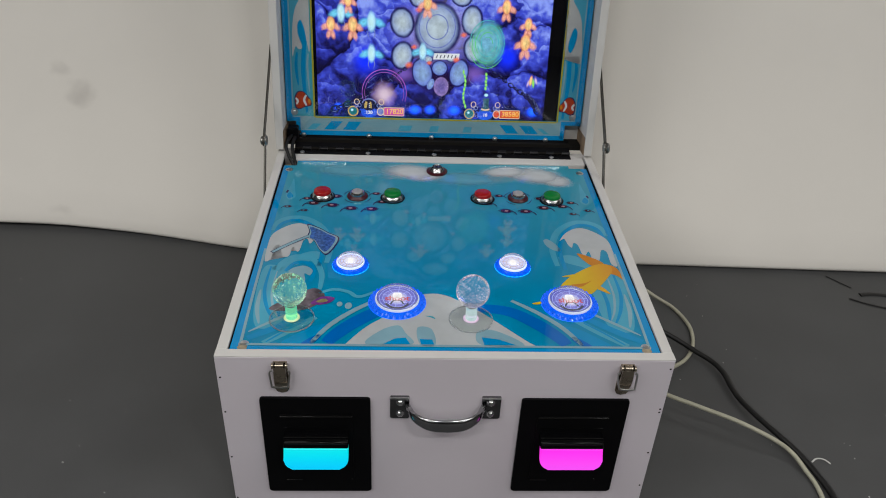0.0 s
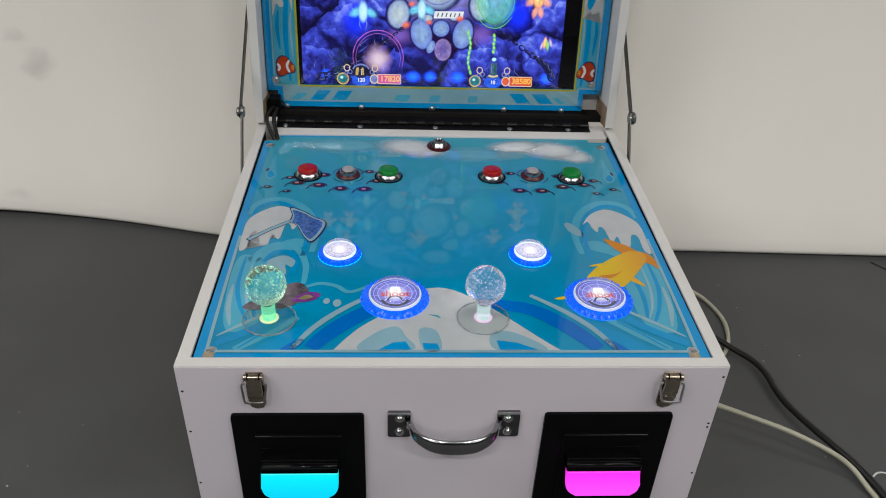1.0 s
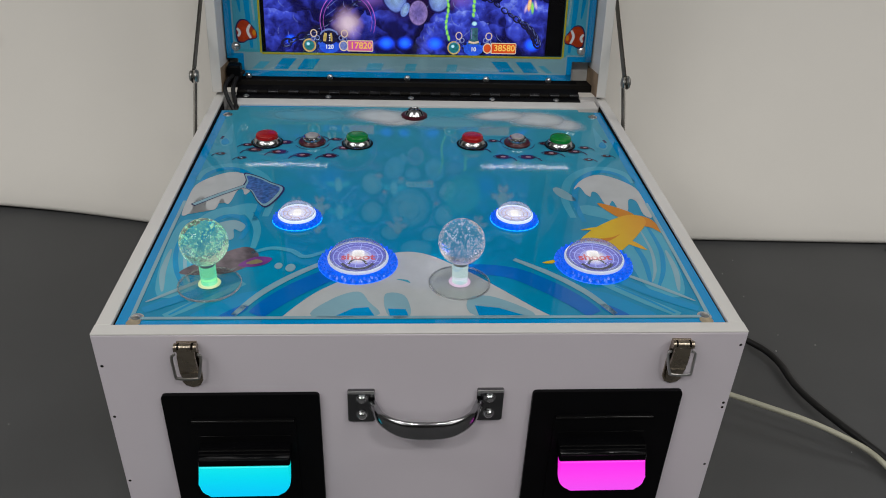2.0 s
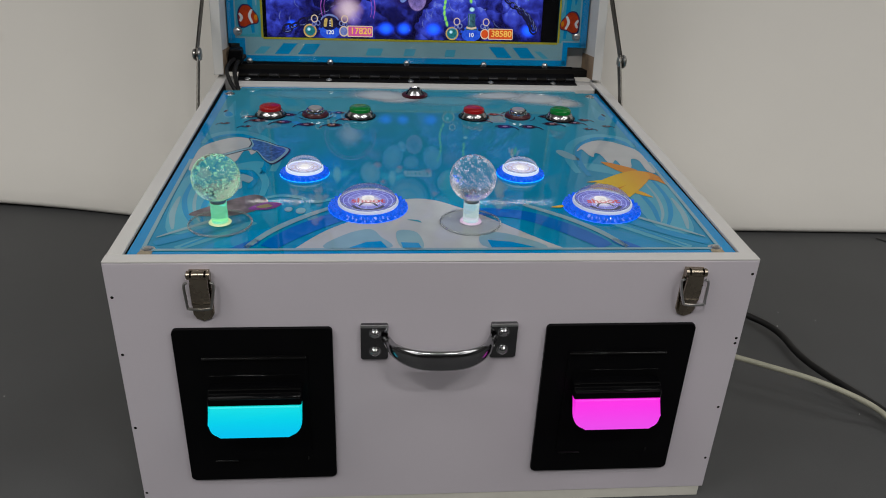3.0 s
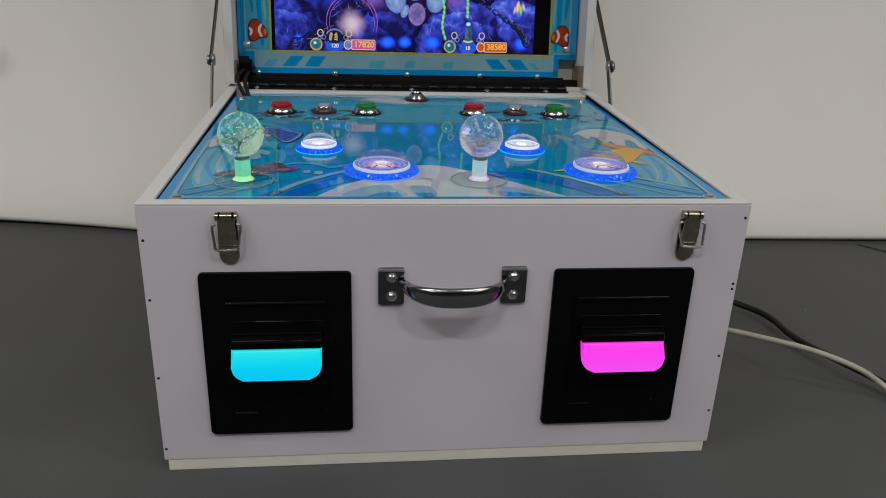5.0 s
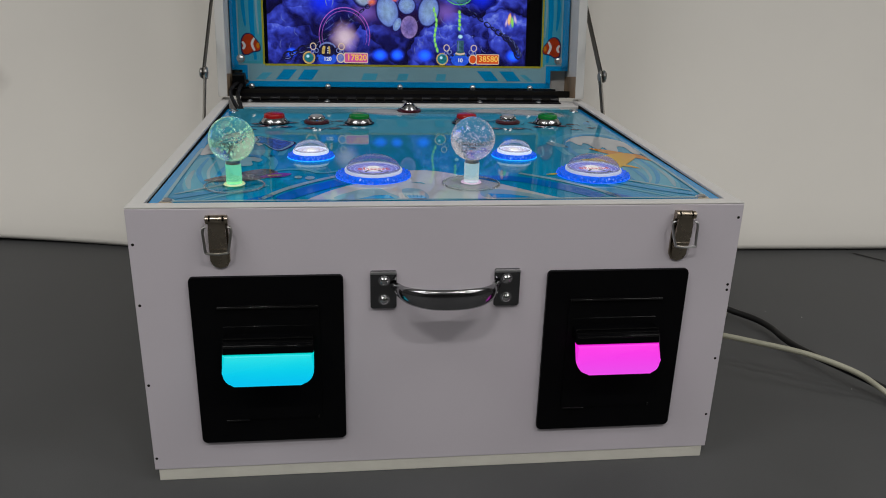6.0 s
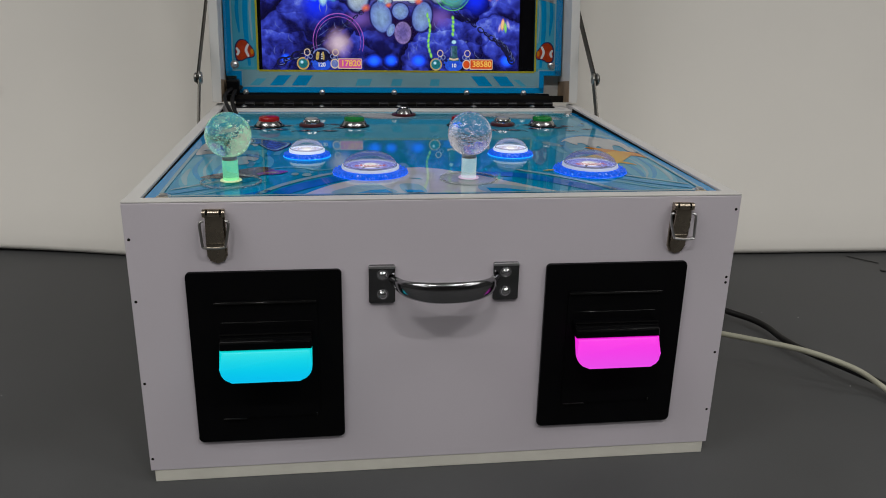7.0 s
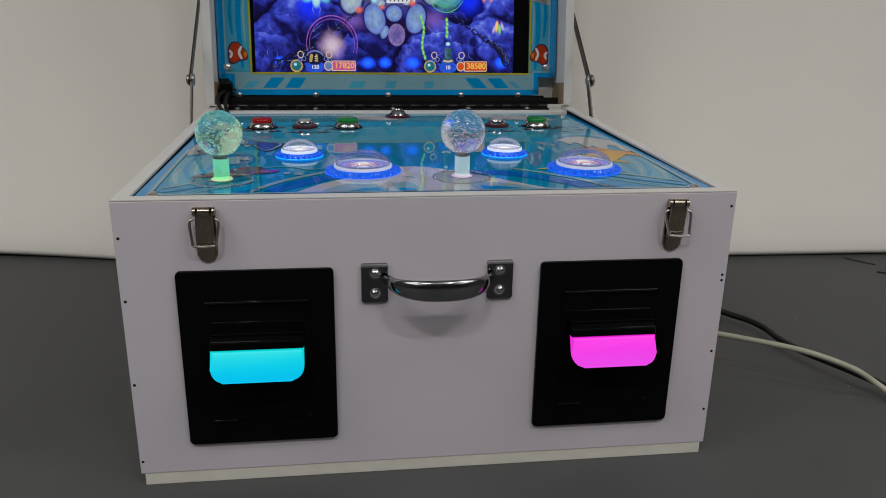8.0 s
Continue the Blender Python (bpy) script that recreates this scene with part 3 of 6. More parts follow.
# school of little toothed fish in two arcs
SCHOOL = [(0.095, 0.308, 1.0), (0.123, 0.308, 1.0), (0.151, 0.319, 1.0), (0.179, 0.324, 0.9), (0.149, 0.346, 0.8), (0.193, 0.335, 0.7), (0.191, 0.303, 0.6), (0.214, 0.313, 0.6), (0.070, 0.329, 0.9), (0.089, 0.352, 0.7),
          (-0.179, 0.321, 1.0), (-0.148, 0.342, 0.9), (-0.152, 0.316, 1.0), (-0.125, 0.308, 1.0), (-0.096, 0.307, 1.0), (-0.081, 0.328, 0.9), (-0.214, 0.310, 0.6), (-0.190, 0.300, 0.6), (-0.091, 0.352, 0.7), (-0.189, 0.334, 0.7)]
for x, y, k in SCHOOL:
    s = -1 if x < 0 else 1
    art(disc(x, y, 0.0076 * k, 0.0040 * k, L4, 16), P_MAROON, "printed_fish")
    art(disc(x + 0.001 * s, y + 0.0004, 0.0030 * k, 0.0022 * k, L5, 10), P_PINK if k > 0.65 else P_LIGHT, "printed_fish")
    art(ribbon([(x + s * 0.007 * k, y), (x + s * 0.012 * k, y - 0.003 * k), (x + s * 0.015 * k, y - 0.010 * k)], 0.0020 * k, L4, 0.6), P_INK, "printed_fish")
    for up, w in ((1, 0.0018), (-1, 0.0012)):
        art(ribbon([(x - 0.0105 * k, y + up * 0.0005 * k), (x - 0.005 * k, y + up * 0.0042 * k), (x + 0.001 * k, y + up * 0.0050 * k), (x + 0.006 * k, y + up * 0.0035 * k), (x + 0.0100 * k, y)], w * k, L5, 0.6, 4), P_INK, "printed_fish")

# thin printed arcs round the start buttons
for x, y in ((-0.118, 0.343), (0.1165, 0.346)):
    for a0 in (20, 115, 205, 300):
        art(ribbon([(x + 0.0200 * math.cos(radians(a0 + q)), y + 0.0200 * math.sin(radians(a0 + q))) for q in (0, 18, 36, 54)], 0.0011, L4, 0.7), P_INK, "printed_arc")

# ---- screws ----
def screw_mesh(r=0.0038, h=0.0026):
    bm = lathe([(r * 1.5, 0.0), (r * 1.5, 0.0004), (r, 0.0005), (r * 0.9, h * 0.7), (r * 0.5, h), (0, h * 1.02)], 16)
    box(bm, -r * 0.62, r * 0.62, -r * 0.1, r * 0.1, h * 0.9, h * 1.06)
    return bm


screw = part("screw", screw_mesh(), M_RIVET, cabinet, "domed chrome screw", PM @ pose(-0.2225, 0.0095, 0), True)
for x, y in ((0.2225, 0.0095), (-0.2265, 0.423), (0.2235, 0.430)):
    copy_thing(screw, PM @ pose(x, y, 0, 0, 0, 40 * x * 100))
for x in (-0.2225, 0.2225):
    part("glue_mark", flat([(x - 0.005, 0.0004), (x + 0.004, 0.0004), (x + 0.004, 0.006), (x, 0.009), (x - 0.005, 0.006)], L6), M_GLUE, panel, "brown glue mark round the screw")

# ---- push buttons ----
def chrome_button(x, y, cap, tint):
    b = part("push_button", lathe([(0.0, 0.0), (0.0160, 0.0), (0.0162, 0.0015), (0.0148, 0.0040), (0.0134, 0.0064), (0.0124, 0.0072), (0.0122, 0.0050), (0, 0.005)], 36), M_RING, cabinet, "chrome ringed %s push button" % tint, PM @ pose(x, y, 0), True)
    part("gasket", lathe([(0.0, 0.0004), (0.0176, 0.0004), (0.0178, 0.0012), (0.0168, 0.0014), (0.0, 0.0014)], 32), M_BLACK, b, "black rubber gasket", smooth=True)
    part("plunger", lathe([(0.0122, 0.004), (0.0122, 0.0102), (0.0116, 0.0112), (0.0098, 0.0121), (0.006, 0.0126), (0, 0.0127)], 36), cap, b, "%s plastic plunger" % tint, smooth=True)
    return b


chrome_button(-0.168, 0.341, M_RED, "red")
chrome_button(-0.067, 0.340, M_GREEN, "green")
chrome_button(0.0640, 0.342, M_RED, "red")
chrome_button(0.1655, 0.341, M_GREEN, "green")


def key_button(x, y):
    b = part("start_button", lathe([(0.0, 0.0), (0.0150, 0.0), (0.0152, 0.0018), (0.0138, 0.0034), (0.0118, 0.0036), (0, 0.0036)], 36), M_DKRED, cabinet, "small chrome start button on a dark red flange", PM @ pose(x, y, 0), True)
    part("ring", lathe([(0.0104, 0.0034), (0.0104, 0.0064), (0.0096, 0.0080), (0.0084, 0.0082), (0.0080, 0.0066), (0, 0.0066)], 32), M_CHROME, b, "chrome ring", smooth=True)
    part("plunger", lathe([(0.0076, 0.006), (0.0076, 0.0090), (0.0068, 0.0098), (0, 0.0100)], 28), M_PLUNGER, b, "grey metallic plunger", smooth=True)
    return b


key_button(-0.118, 0.343)
key_button(0.1165, 0.346)
hub = part("key_switch", lathe([(0.0, 0.0), (0.0158, 0.0), (0.0160, 0.0018), (0.0140, 0.0030), (0, 0.0030)], 36), M_DKRED, cabinet, "chrome key switch on a dark red flange", PM @ pose(-0.0005, 0.426, 0), True)
part("collar", lathe([(0.0115, 0.0028), (0.0090, 0.0070), (0.0068, 0.0096), (0.0058, 0.0100), (0.0050, 0.0086), (0, 0.0086)], 32), M_RING, hub, "tapered chrome collar", smooth=True)
part("keyhole", boxed(-0.0008, 0.0008, -0.0028, 0.0028, 0.0084, 0.0089), M_DARK, hub)

def face_mat(name, r, centre, middle, rim):
    """Printed translucent disc with the lamp shining through its middle."""
    m = mat(name, (0.05, 0.05, 0.22), 0.3, vary=0.3, scale=200, glow=(1, 1, 1), power=0.9)
    nt = m.node_tree
    p = nt.nodes["Principled BSDF"]
    tc = nt.nodes.new("ShaderNodeTexCoord")
    ln = nt.nodes.new("ShaderNodeVectorMath")
    ln.operation = "LENGTH"
    nt.links.new(tc.outputs["Object"], ln.inputs[0])
    ramp = nt.nodes.new("ShaderNodeValToRGB")
    mr = nt.nodes.new("ShaderNodeMapRange")
    mr.inputs["From Max"].default_value = r
    nt.links.new(ln.outputs["Value"], mr.inputs["Value"])
    nt.links.new(mr.outputs[0], ramp.inputs["Fac"])
    el = ramp.color_ramp.elements
    el.new(0.5)
    for k, pos, c in ((2, 0.92, rim), (1, 0.58, middle), (0, 0.34, centre)):
        el[k].position, el[k].color = pos, (*c, 1)
    nt.links.new(ramp.outputs["Color"], p.inputs["Emission Color"])
    return m


M_FACES = {"large": face_mat("button_face_print", 0.0240, (0.95, 0.92, 0.92), (0.26, 0.25, 0.60), (0.09, 0.10, 0.42)), "small": face_mat("small_button_face_print", 0.0165, (1.0, 0.96, 0.93), (0.90, 0.88, 0.93), (0.74, 0.78, 0.95))}
M_FACERED = mat("button_face_red", (0.5, 0.05, 0.05), 0.3, glow=(1.0, 0.14, 0.12), power=0.26)
M_CORE = mat("button_lamp", (0.7, 0.7, 0.7), 0.3, glow=(1.0, 0.96, 0.90), power=0.75)
M_FACELINE = mat("button_face_line", (0.3, 0.35, 0.7), 0.3, glow=(0.55, 0.62, 1.0), power=0.42)
M_FACEBROWN = mat("button_face_brown", (0.30, 0.22, 0.25), 0.4, vary=0.4, scale=300, glow=(0.60, 0.42, 0.45), power=0.55)
M_FACEGREY = mat("button_face_grey", (0.10, 0.10, 0.11), 0.4, vary=0.3, scale=200)
M_GLOWRINGS = {"large": mat("blue_glow_ring", (0.0, 0.05, 0.5), 0.3, glow=(0.0, 0.14, 1.0), power=1.1), "small": mat("bright_blue_glow_ring", (0.0, 0.1, 0.6), 0.3, glow=(0.0, 0.26, 1.0), power=2.4)}


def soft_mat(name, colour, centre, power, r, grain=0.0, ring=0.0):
    """Emission standing for light, thinning out to nothing at radius r; ring: the share of the radius where it is
    strongest.
    """
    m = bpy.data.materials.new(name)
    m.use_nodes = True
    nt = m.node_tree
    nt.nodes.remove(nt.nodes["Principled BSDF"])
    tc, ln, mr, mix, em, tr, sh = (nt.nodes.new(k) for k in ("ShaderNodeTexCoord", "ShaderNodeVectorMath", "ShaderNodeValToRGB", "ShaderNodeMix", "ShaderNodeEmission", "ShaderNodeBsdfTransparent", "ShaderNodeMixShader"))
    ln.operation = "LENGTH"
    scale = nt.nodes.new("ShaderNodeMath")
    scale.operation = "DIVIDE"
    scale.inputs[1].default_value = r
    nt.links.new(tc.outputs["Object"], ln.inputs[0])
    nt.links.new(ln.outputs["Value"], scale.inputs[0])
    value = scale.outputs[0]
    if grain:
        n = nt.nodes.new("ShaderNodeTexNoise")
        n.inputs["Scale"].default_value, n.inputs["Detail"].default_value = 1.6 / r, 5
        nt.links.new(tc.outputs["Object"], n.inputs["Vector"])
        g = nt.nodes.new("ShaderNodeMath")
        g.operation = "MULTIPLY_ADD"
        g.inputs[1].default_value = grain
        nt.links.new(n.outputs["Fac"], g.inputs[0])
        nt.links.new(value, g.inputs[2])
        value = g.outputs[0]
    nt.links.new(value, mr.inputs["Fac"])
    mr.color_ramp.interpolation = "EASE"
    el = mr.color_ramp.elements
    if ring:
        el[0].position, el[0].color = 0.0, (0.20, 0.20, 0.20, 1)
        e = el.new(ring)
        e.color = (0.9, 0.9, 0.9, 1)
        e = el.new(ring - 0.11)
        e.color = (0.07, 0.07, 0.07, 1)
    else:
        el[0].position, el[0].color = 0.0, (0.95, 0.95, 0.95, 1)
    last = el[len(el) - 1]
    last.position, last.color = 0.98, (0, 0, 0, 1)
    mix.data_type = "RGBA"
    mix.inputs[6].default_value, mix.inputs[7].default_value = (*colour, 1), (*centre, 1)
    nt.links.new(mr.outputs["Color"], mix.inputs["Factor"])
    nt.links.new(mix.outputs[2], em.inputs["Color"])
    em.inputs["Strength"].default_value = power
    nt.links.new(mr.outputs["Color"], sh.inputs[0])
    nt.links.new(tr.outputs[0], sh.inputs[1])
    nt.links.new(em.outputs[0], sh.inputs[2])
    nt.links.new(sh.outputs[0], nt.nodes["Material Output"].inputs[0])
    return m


# lamp light painted as a soft emissive disc over each button face
M_LAMPGLOWS = {"large": soft_mat("large_lamp_glow_disc", (0.9, 0.88, 0.95), (1.0, 0.95, 0.86), 0.85, 0.0140, 0.25), "small": soft_mat("small_lamp_glow_disc", (0.9, 0.9, 0.97), (1.0, 0.95, 0.88), 1.0, 0.0150, 0.25)}
M_CLEARRIM = mat("clear_rim", (0.80, 0.83, 0.84), 0.06, glass=0.85, ior=1.2, vary=0.0)


def flange_mesh(r, n):
    """Scalloped translucent flange: two staggered rows of little lobes round the ring."""
    bm = bmesh.new()
    steps = n * 6
    rings = []
    for q, h, wave, shift in ((0.97, 0.0046, 0.0, 0), (1.03, 0.0044, 0.0, 0), (1.08, 0.0036, 0.0006, 0), (1.14, 0.0034, 0.0012, 1), (1.20, 0.0030, 0.0010, 0), (1.27, 0.0024, 0.0010, 1), (1.30, 0.0010, 0.0, 1), (1.27, 0.0, 0.0, 1)):
        ring = []
        for k in range(steps):
            a = 2 * math.pi * k / steps
            c = math.cos(n * a + math.pi * shift)
            rr = r * q * (1 + (0.016 * c if q > 1.2 else 0.0))
            ring.append(bm.verts.new((rr * math.cos(a), rr * math.sin(a), h + wave * c)))
        rings.append(ring)
    for a, b in zip(rings, rings[1:]):
        for k in range(steps):
            bm.faces.new((a[k], a[(k + 1) % steps], b[(k + 1) % steps], b[k]))
    return bm


def lit_button(x, y, r, size):
    """A lit dome button: scalloped blue flange, white ring, printed face and clear dome. r: radius of the white ring."""
    fr = r * 1.27
    b = part("lit_button", flange_mesh(r, 30 if size == "large" else 26), M_BLUERING, cabinet, "%s white lit dome button on a scalloped blue flange" % size, PM @ pose(x, y, 0), True)
    part("ring", lathe([(r * 0.93, 0.0038), (r * 1.0, 0.0040), (r * 1.01, 0.0058), (r * 0.99, 0.0070), (r * 0.96, 0.0066), (r * 0.93, 0.0069), (r * 0.93, 0.0038)], 48), M_LEDRINGS[size], b, "glowing white plastic ring", smooth=True)
    part("face", lathe([(0, 0.0060), (r * 0.93, 0.0060), (r * 0.93, 0.0054), (0, 0.0054)], 40), M_FACES[size], b, "dark blue printed button face")
    bm = bmesh.new()
    for k in range(10):
        a = 2 * math.pi * k / 10 + 0.2
        ribbon([(r * 0.3 * math.cos(a), r * 0.3 * math.sin(a)), (r * 0.6 * math.cos(a), r * 0.6 * math.sin(a)), (r * 0.84 * math.cos(a), r * 0.84 * math.sin(a))], r * 0.025, 0.0063, steps=2, bm=bm)
    for q in (0.45, 0.66, 0.82):
        ribbon([(r * q * math.cos(2 * math.pi * k / 12), r * q * math.sin(2 * math.pi * k / 12)) for k in range(13)], r * 0.03, 0.0063, steps=3, bm=bm)
    part("web_print", bm, M_FACELINE, b)
    part("lamp", slab([(p[0], p[1] + r * 0.10) for p in rounded(r * 0.40, r * 0.62, r * 0.10)], 0.0056, 0.0064, bevel=0.0003), M_CORE, b, "white lamp behind the print")
    bm = bmesh.new()
    if size == "small":
        for q, w in ((0.50, 0.05), (0.72, 0.035)):
            ribbon([(r * q * math.cos(2 * math.pi * k / 12), r * q * math.sin(2 * math.pi * k / 12)) for k in range(13)], r * w, 0.0066, steps=3, bm=bm)
        for k in range(9):
            a = 2 * math.pi * k / 9
            ribbon([(r * 0.5 * math.cos(a), r * 0.5 * math.sin(a)), (r * 0.8 * math.cos(a + 0.2), r * 0.8 * math.sin(a + 0.2))], r * 0.05, 0.0067, steps=2, bm=bm)
        part("brown_print", bm, M_FACEBROWN, b)
        bm = bmesh.new()
    ribbon([(r * 0.55 * math.cos(radians(a)), -r * 0.25 + r * 0.5 * math.sin(radians(a))) for a in (200, 235, 270, 305, 340)], r * 0.12, 0.0065, bm=bm)
    ribbon([(r * 0.3 * math.cos(radians(a)), -r * 0.48 + r * 0.3 * math.sin(radians(a))) for a in (0, 60, 120, 180)], r * 0.08, 0.0066, bm=bm)
    if size == "large":
        part("grey_print", bm, M_FACEGREY, b)
        word = bpy.data.curves.new("red_lettering", "FONT")
        word.body, word.size, word.align_x, word.align_y = "shoot", r * 0.48, "CENTER", "CENTER"
        word.offset = r * 0.012
        word.materials.append(M_FACERED)
        lettering = new("red_lettering", word)
        lettering.parent = b
        lettering.matrix_basis = pose(0, -r * 0.06, 0.0069)
    # soft glow disc above the lettering, standing in for the lamp's light
    lamp = part("lamp", disc(0, 0, r * 0.8, r * 0.8, 0.0, 28), M_LAMPGLOWS[size], b, "soft glow disc over the print for the lamp's light", pose(0, r * 0.04, 0.0073))
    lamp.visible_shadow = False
    part("glow_ring", lathe([(fr * 1.030, 0.0001), (fr * 1.046, 0.0003), (fr * 1.036, 0.0007), (fr * 1.00, 0.0006)], 48), M_GLOWRINGS[size], b, "blue light under the flange", smooth=True)
    hgt = 0.0125 if size == "large" else 0.0100
    bm = lathe([(r * 0.93 * math.cos(radians(a)), 0.0070 + hgt * math.sin(radians(a))) for a in range(0, 91, 10)], 40)
    dome_ob = part("clear_dome", bm, M_DOME, b, "clear plastic dome", smooth=True)
    dome_ob.visible_shadow = False
    part("dome_rim", lathe([(r * 0.925, 0.0066), (r * 0.945, 0.0070), (r * 0.940, 0.0082), (r * 0.915, 0.0084), (r * 0.910, 0.0072)], 48), M_CLEARRIM, b, "clear rolled rim of the dome", smooth=True)
    return b


def clear_sheet(name, tint, gloss):
    """Thin clear plastic with a Fresnel gloss."""
    m = bpy.data.materials.new(name)
    m.use_nodes = True
    tree = m.node_tree
    tree.nodes.remove(tree.nodes["Principled BSDF"])
    clear, shine, edge, share, both = (tree.nodes.new(k) for k in ("ShaderNodeBsdfTransparent", "ShaderNodeBsdfGlossy", "ShaderNodeFresnel", "ShaderNodeMath", "ShaderNodeMixShader"))
    clear.inputs[0].default_value = (*tint, 1)
    shine.inputs["Roughness"].default_value, edge.inputs["IOR"].default_value = 0.015, 1.45
    share.operation = "MULTIPLY"
    share.inputs[1].default_value = gloss
    tree.links.new(edge.outputs[0], share.inputs[0])
    tree.links.new(share.outputs[0], both.inputs[0])
    tree.links.new(clear.outputs[0], both.inputs[1])
    tree.links.new(shine.outputs[0], both.inputs[2])
    tree.links.new(both.outputs[0], tree.nodes["Material Output"].inputs[0])
    return m


M_COVER = clear_sheet("clear_cover_sheet", (0.985, 0.985, 0.985), 1.0)
M_DOME = bpy.data.materials.new("clear_dome")
M_DOME.use_nodes = True
nt = M_DOME.node_tree
nt.nodes.remove(nt.nodes["Principled BSDF"])
tr, gl, fr, mx = (nt.nodes.new(k) for k in ("ShaderNodeBsdfTransparent", "ShaderNodeBsdfGlossy", "ShaderNodeFresnel", "ShaderNodeMixShader"))
tr.inputs[0].default_value = (0.93, 0.94, 0.96, 1)
gl.inputs["Roughness"].default_value = 0.03
fr.inputs["IOR"].default_value = 1.45
soften = nt.nodes.new("ShaderNodeMath")
soften.operation = "MULTIPLY"
soften.inputs[1].default_value = 0.50
nt.links.new(fr.outputs[0], soften.inputs[0])
nt.links.new(soften.outputs[0], mx.inputs[0])
milk, haze = nt.nodes.new("ShaderNodeBsdfTranslucent"), nt.nodes.new("ShaderNodeMixShader")
haze.inputs[0].default_value = 0.09
nt.links.new(tr.outputs[0], haze.inputs[1])
nt.links.new(milk.outputs[0], haze.inputs[2])
nt.links.new(haze.outputs[0], mx.inputs[1])
nt.links.new(gl.outputs[0], mx.inputs[2])
nt.links.new(mx.outputs[0], nt.nodes["Material Output"].inputs[0])

lit_button(-0.0565, 0.0885, 0.0260, "large")
lit_button(0.1495, 0.0885, 0.0260, "large")
lit_button(-0.1165, 0.1655, 0.0175, "small")
lit_button(0.0895, 0.1665, 0.0175, "small")

# ---- joysticks ----
M_STICKG = mat("lit_green_acrylic", (0.55, 0.88, 0.70), 0.08, glass=0.80, glow=(0.14, 0.85, 0.42), power=0.26)
M_STICKP = mat("lit_pale_acrylic", (0.72, 0.78, 0.78), 0.08, glass=0.80, glow=(0.60, 0.85, 0.84), power=0.22)
def ball_mat(name, colour, glow):
    """Clear acrylic ball whose outer shell is crowded with air cells."""
    # faint emission of its own for light coming up the shaft
    m = mat(name, colour, 0.0, glass=1.0, ior=1.30, vary=0.0, glow=glow, power=0.02)
    nt = m.node_tree
    tc, vor, up, band, b = (nt.nodes.new(k) for k in ("ShaderNodeTexCoord", "ShaderNodeTexVoronoi", "ShaderNodeSeparateXYZ", "ShaderNodeMapRange", "ShaderNodeBump"))
    vor.feature = "SMOOTH_F1"
    vor.inputs["Scale"].default_value, vor.inputs["Smoothness"].default_value = 430, 0.15
    nt.links.new(tc.outputs["Object"], vor.inputs["Vector"])
    nt.links.new(tc.outputs["Object"], up.inputs[0])
    band.interpolation_type = "SMOOTHSTEP"
    band.inputs["From Min"].default_value, band.inputs["From Max"].default_value = 0.058, 0.040
    band.inputs["To Min"].default_value, band.inputs["To Max"].default_value = 0.12, 0.85
    nt.links.new(up.outputs["Z"], band.inputs["Value"])
    nt.links.new(band.outputs[0], b.inputs["Strength"])
    b.inputs["Distance"].default_value = 0.0004
    nt.links.new(vor.outputs["Distance"], b.inputs["Height"])
    nt.links.new(b.outputs["Normal"], nt.nodes["Principled BSDF"].inputs["Normal"])
    return m


M_BALLG = ball_mat("clear_greenish_ball", (0.80, 0.95, 0.84), (0.40, 0.95, 0.55))
M_BALLP = ball_mat("clear_rosy_ball", (0.94, 0.93, 0.96), (0.75, 0.78, 0.90))
# bubbles emit a little, in place of the shaft light they scatter
M_BUBG = mat("green_glowing_bubbles", (0.90, 1.0, 0.93), 0.02, glass=1.0, ior=0.85, vary=0.0, glow=(0.40, 0.95, 0.58), power=0.19)
M_BUBP = mat("rosy_glowing_bubbles", (0.98, 0.97, 1.0), 0.02, glass=1.0, ior=0.85, vary=0.0, glow=(0.76, 0.76, 0.88), power=0.15)
# foot rings emit the coloured spot of light round the shaft
M_FOOTS = {"green": mat("green_foot_glow", (0.42, 0.46, 0.40), 0.2, glow=(0.70, 0.95, 0.30), power=0.45), "pale": mat("rosy_foot_glow", (0.42, 0.42, 0.45), 0.2, glow=(0.90, 0.50, 0.85), power=0.40)}


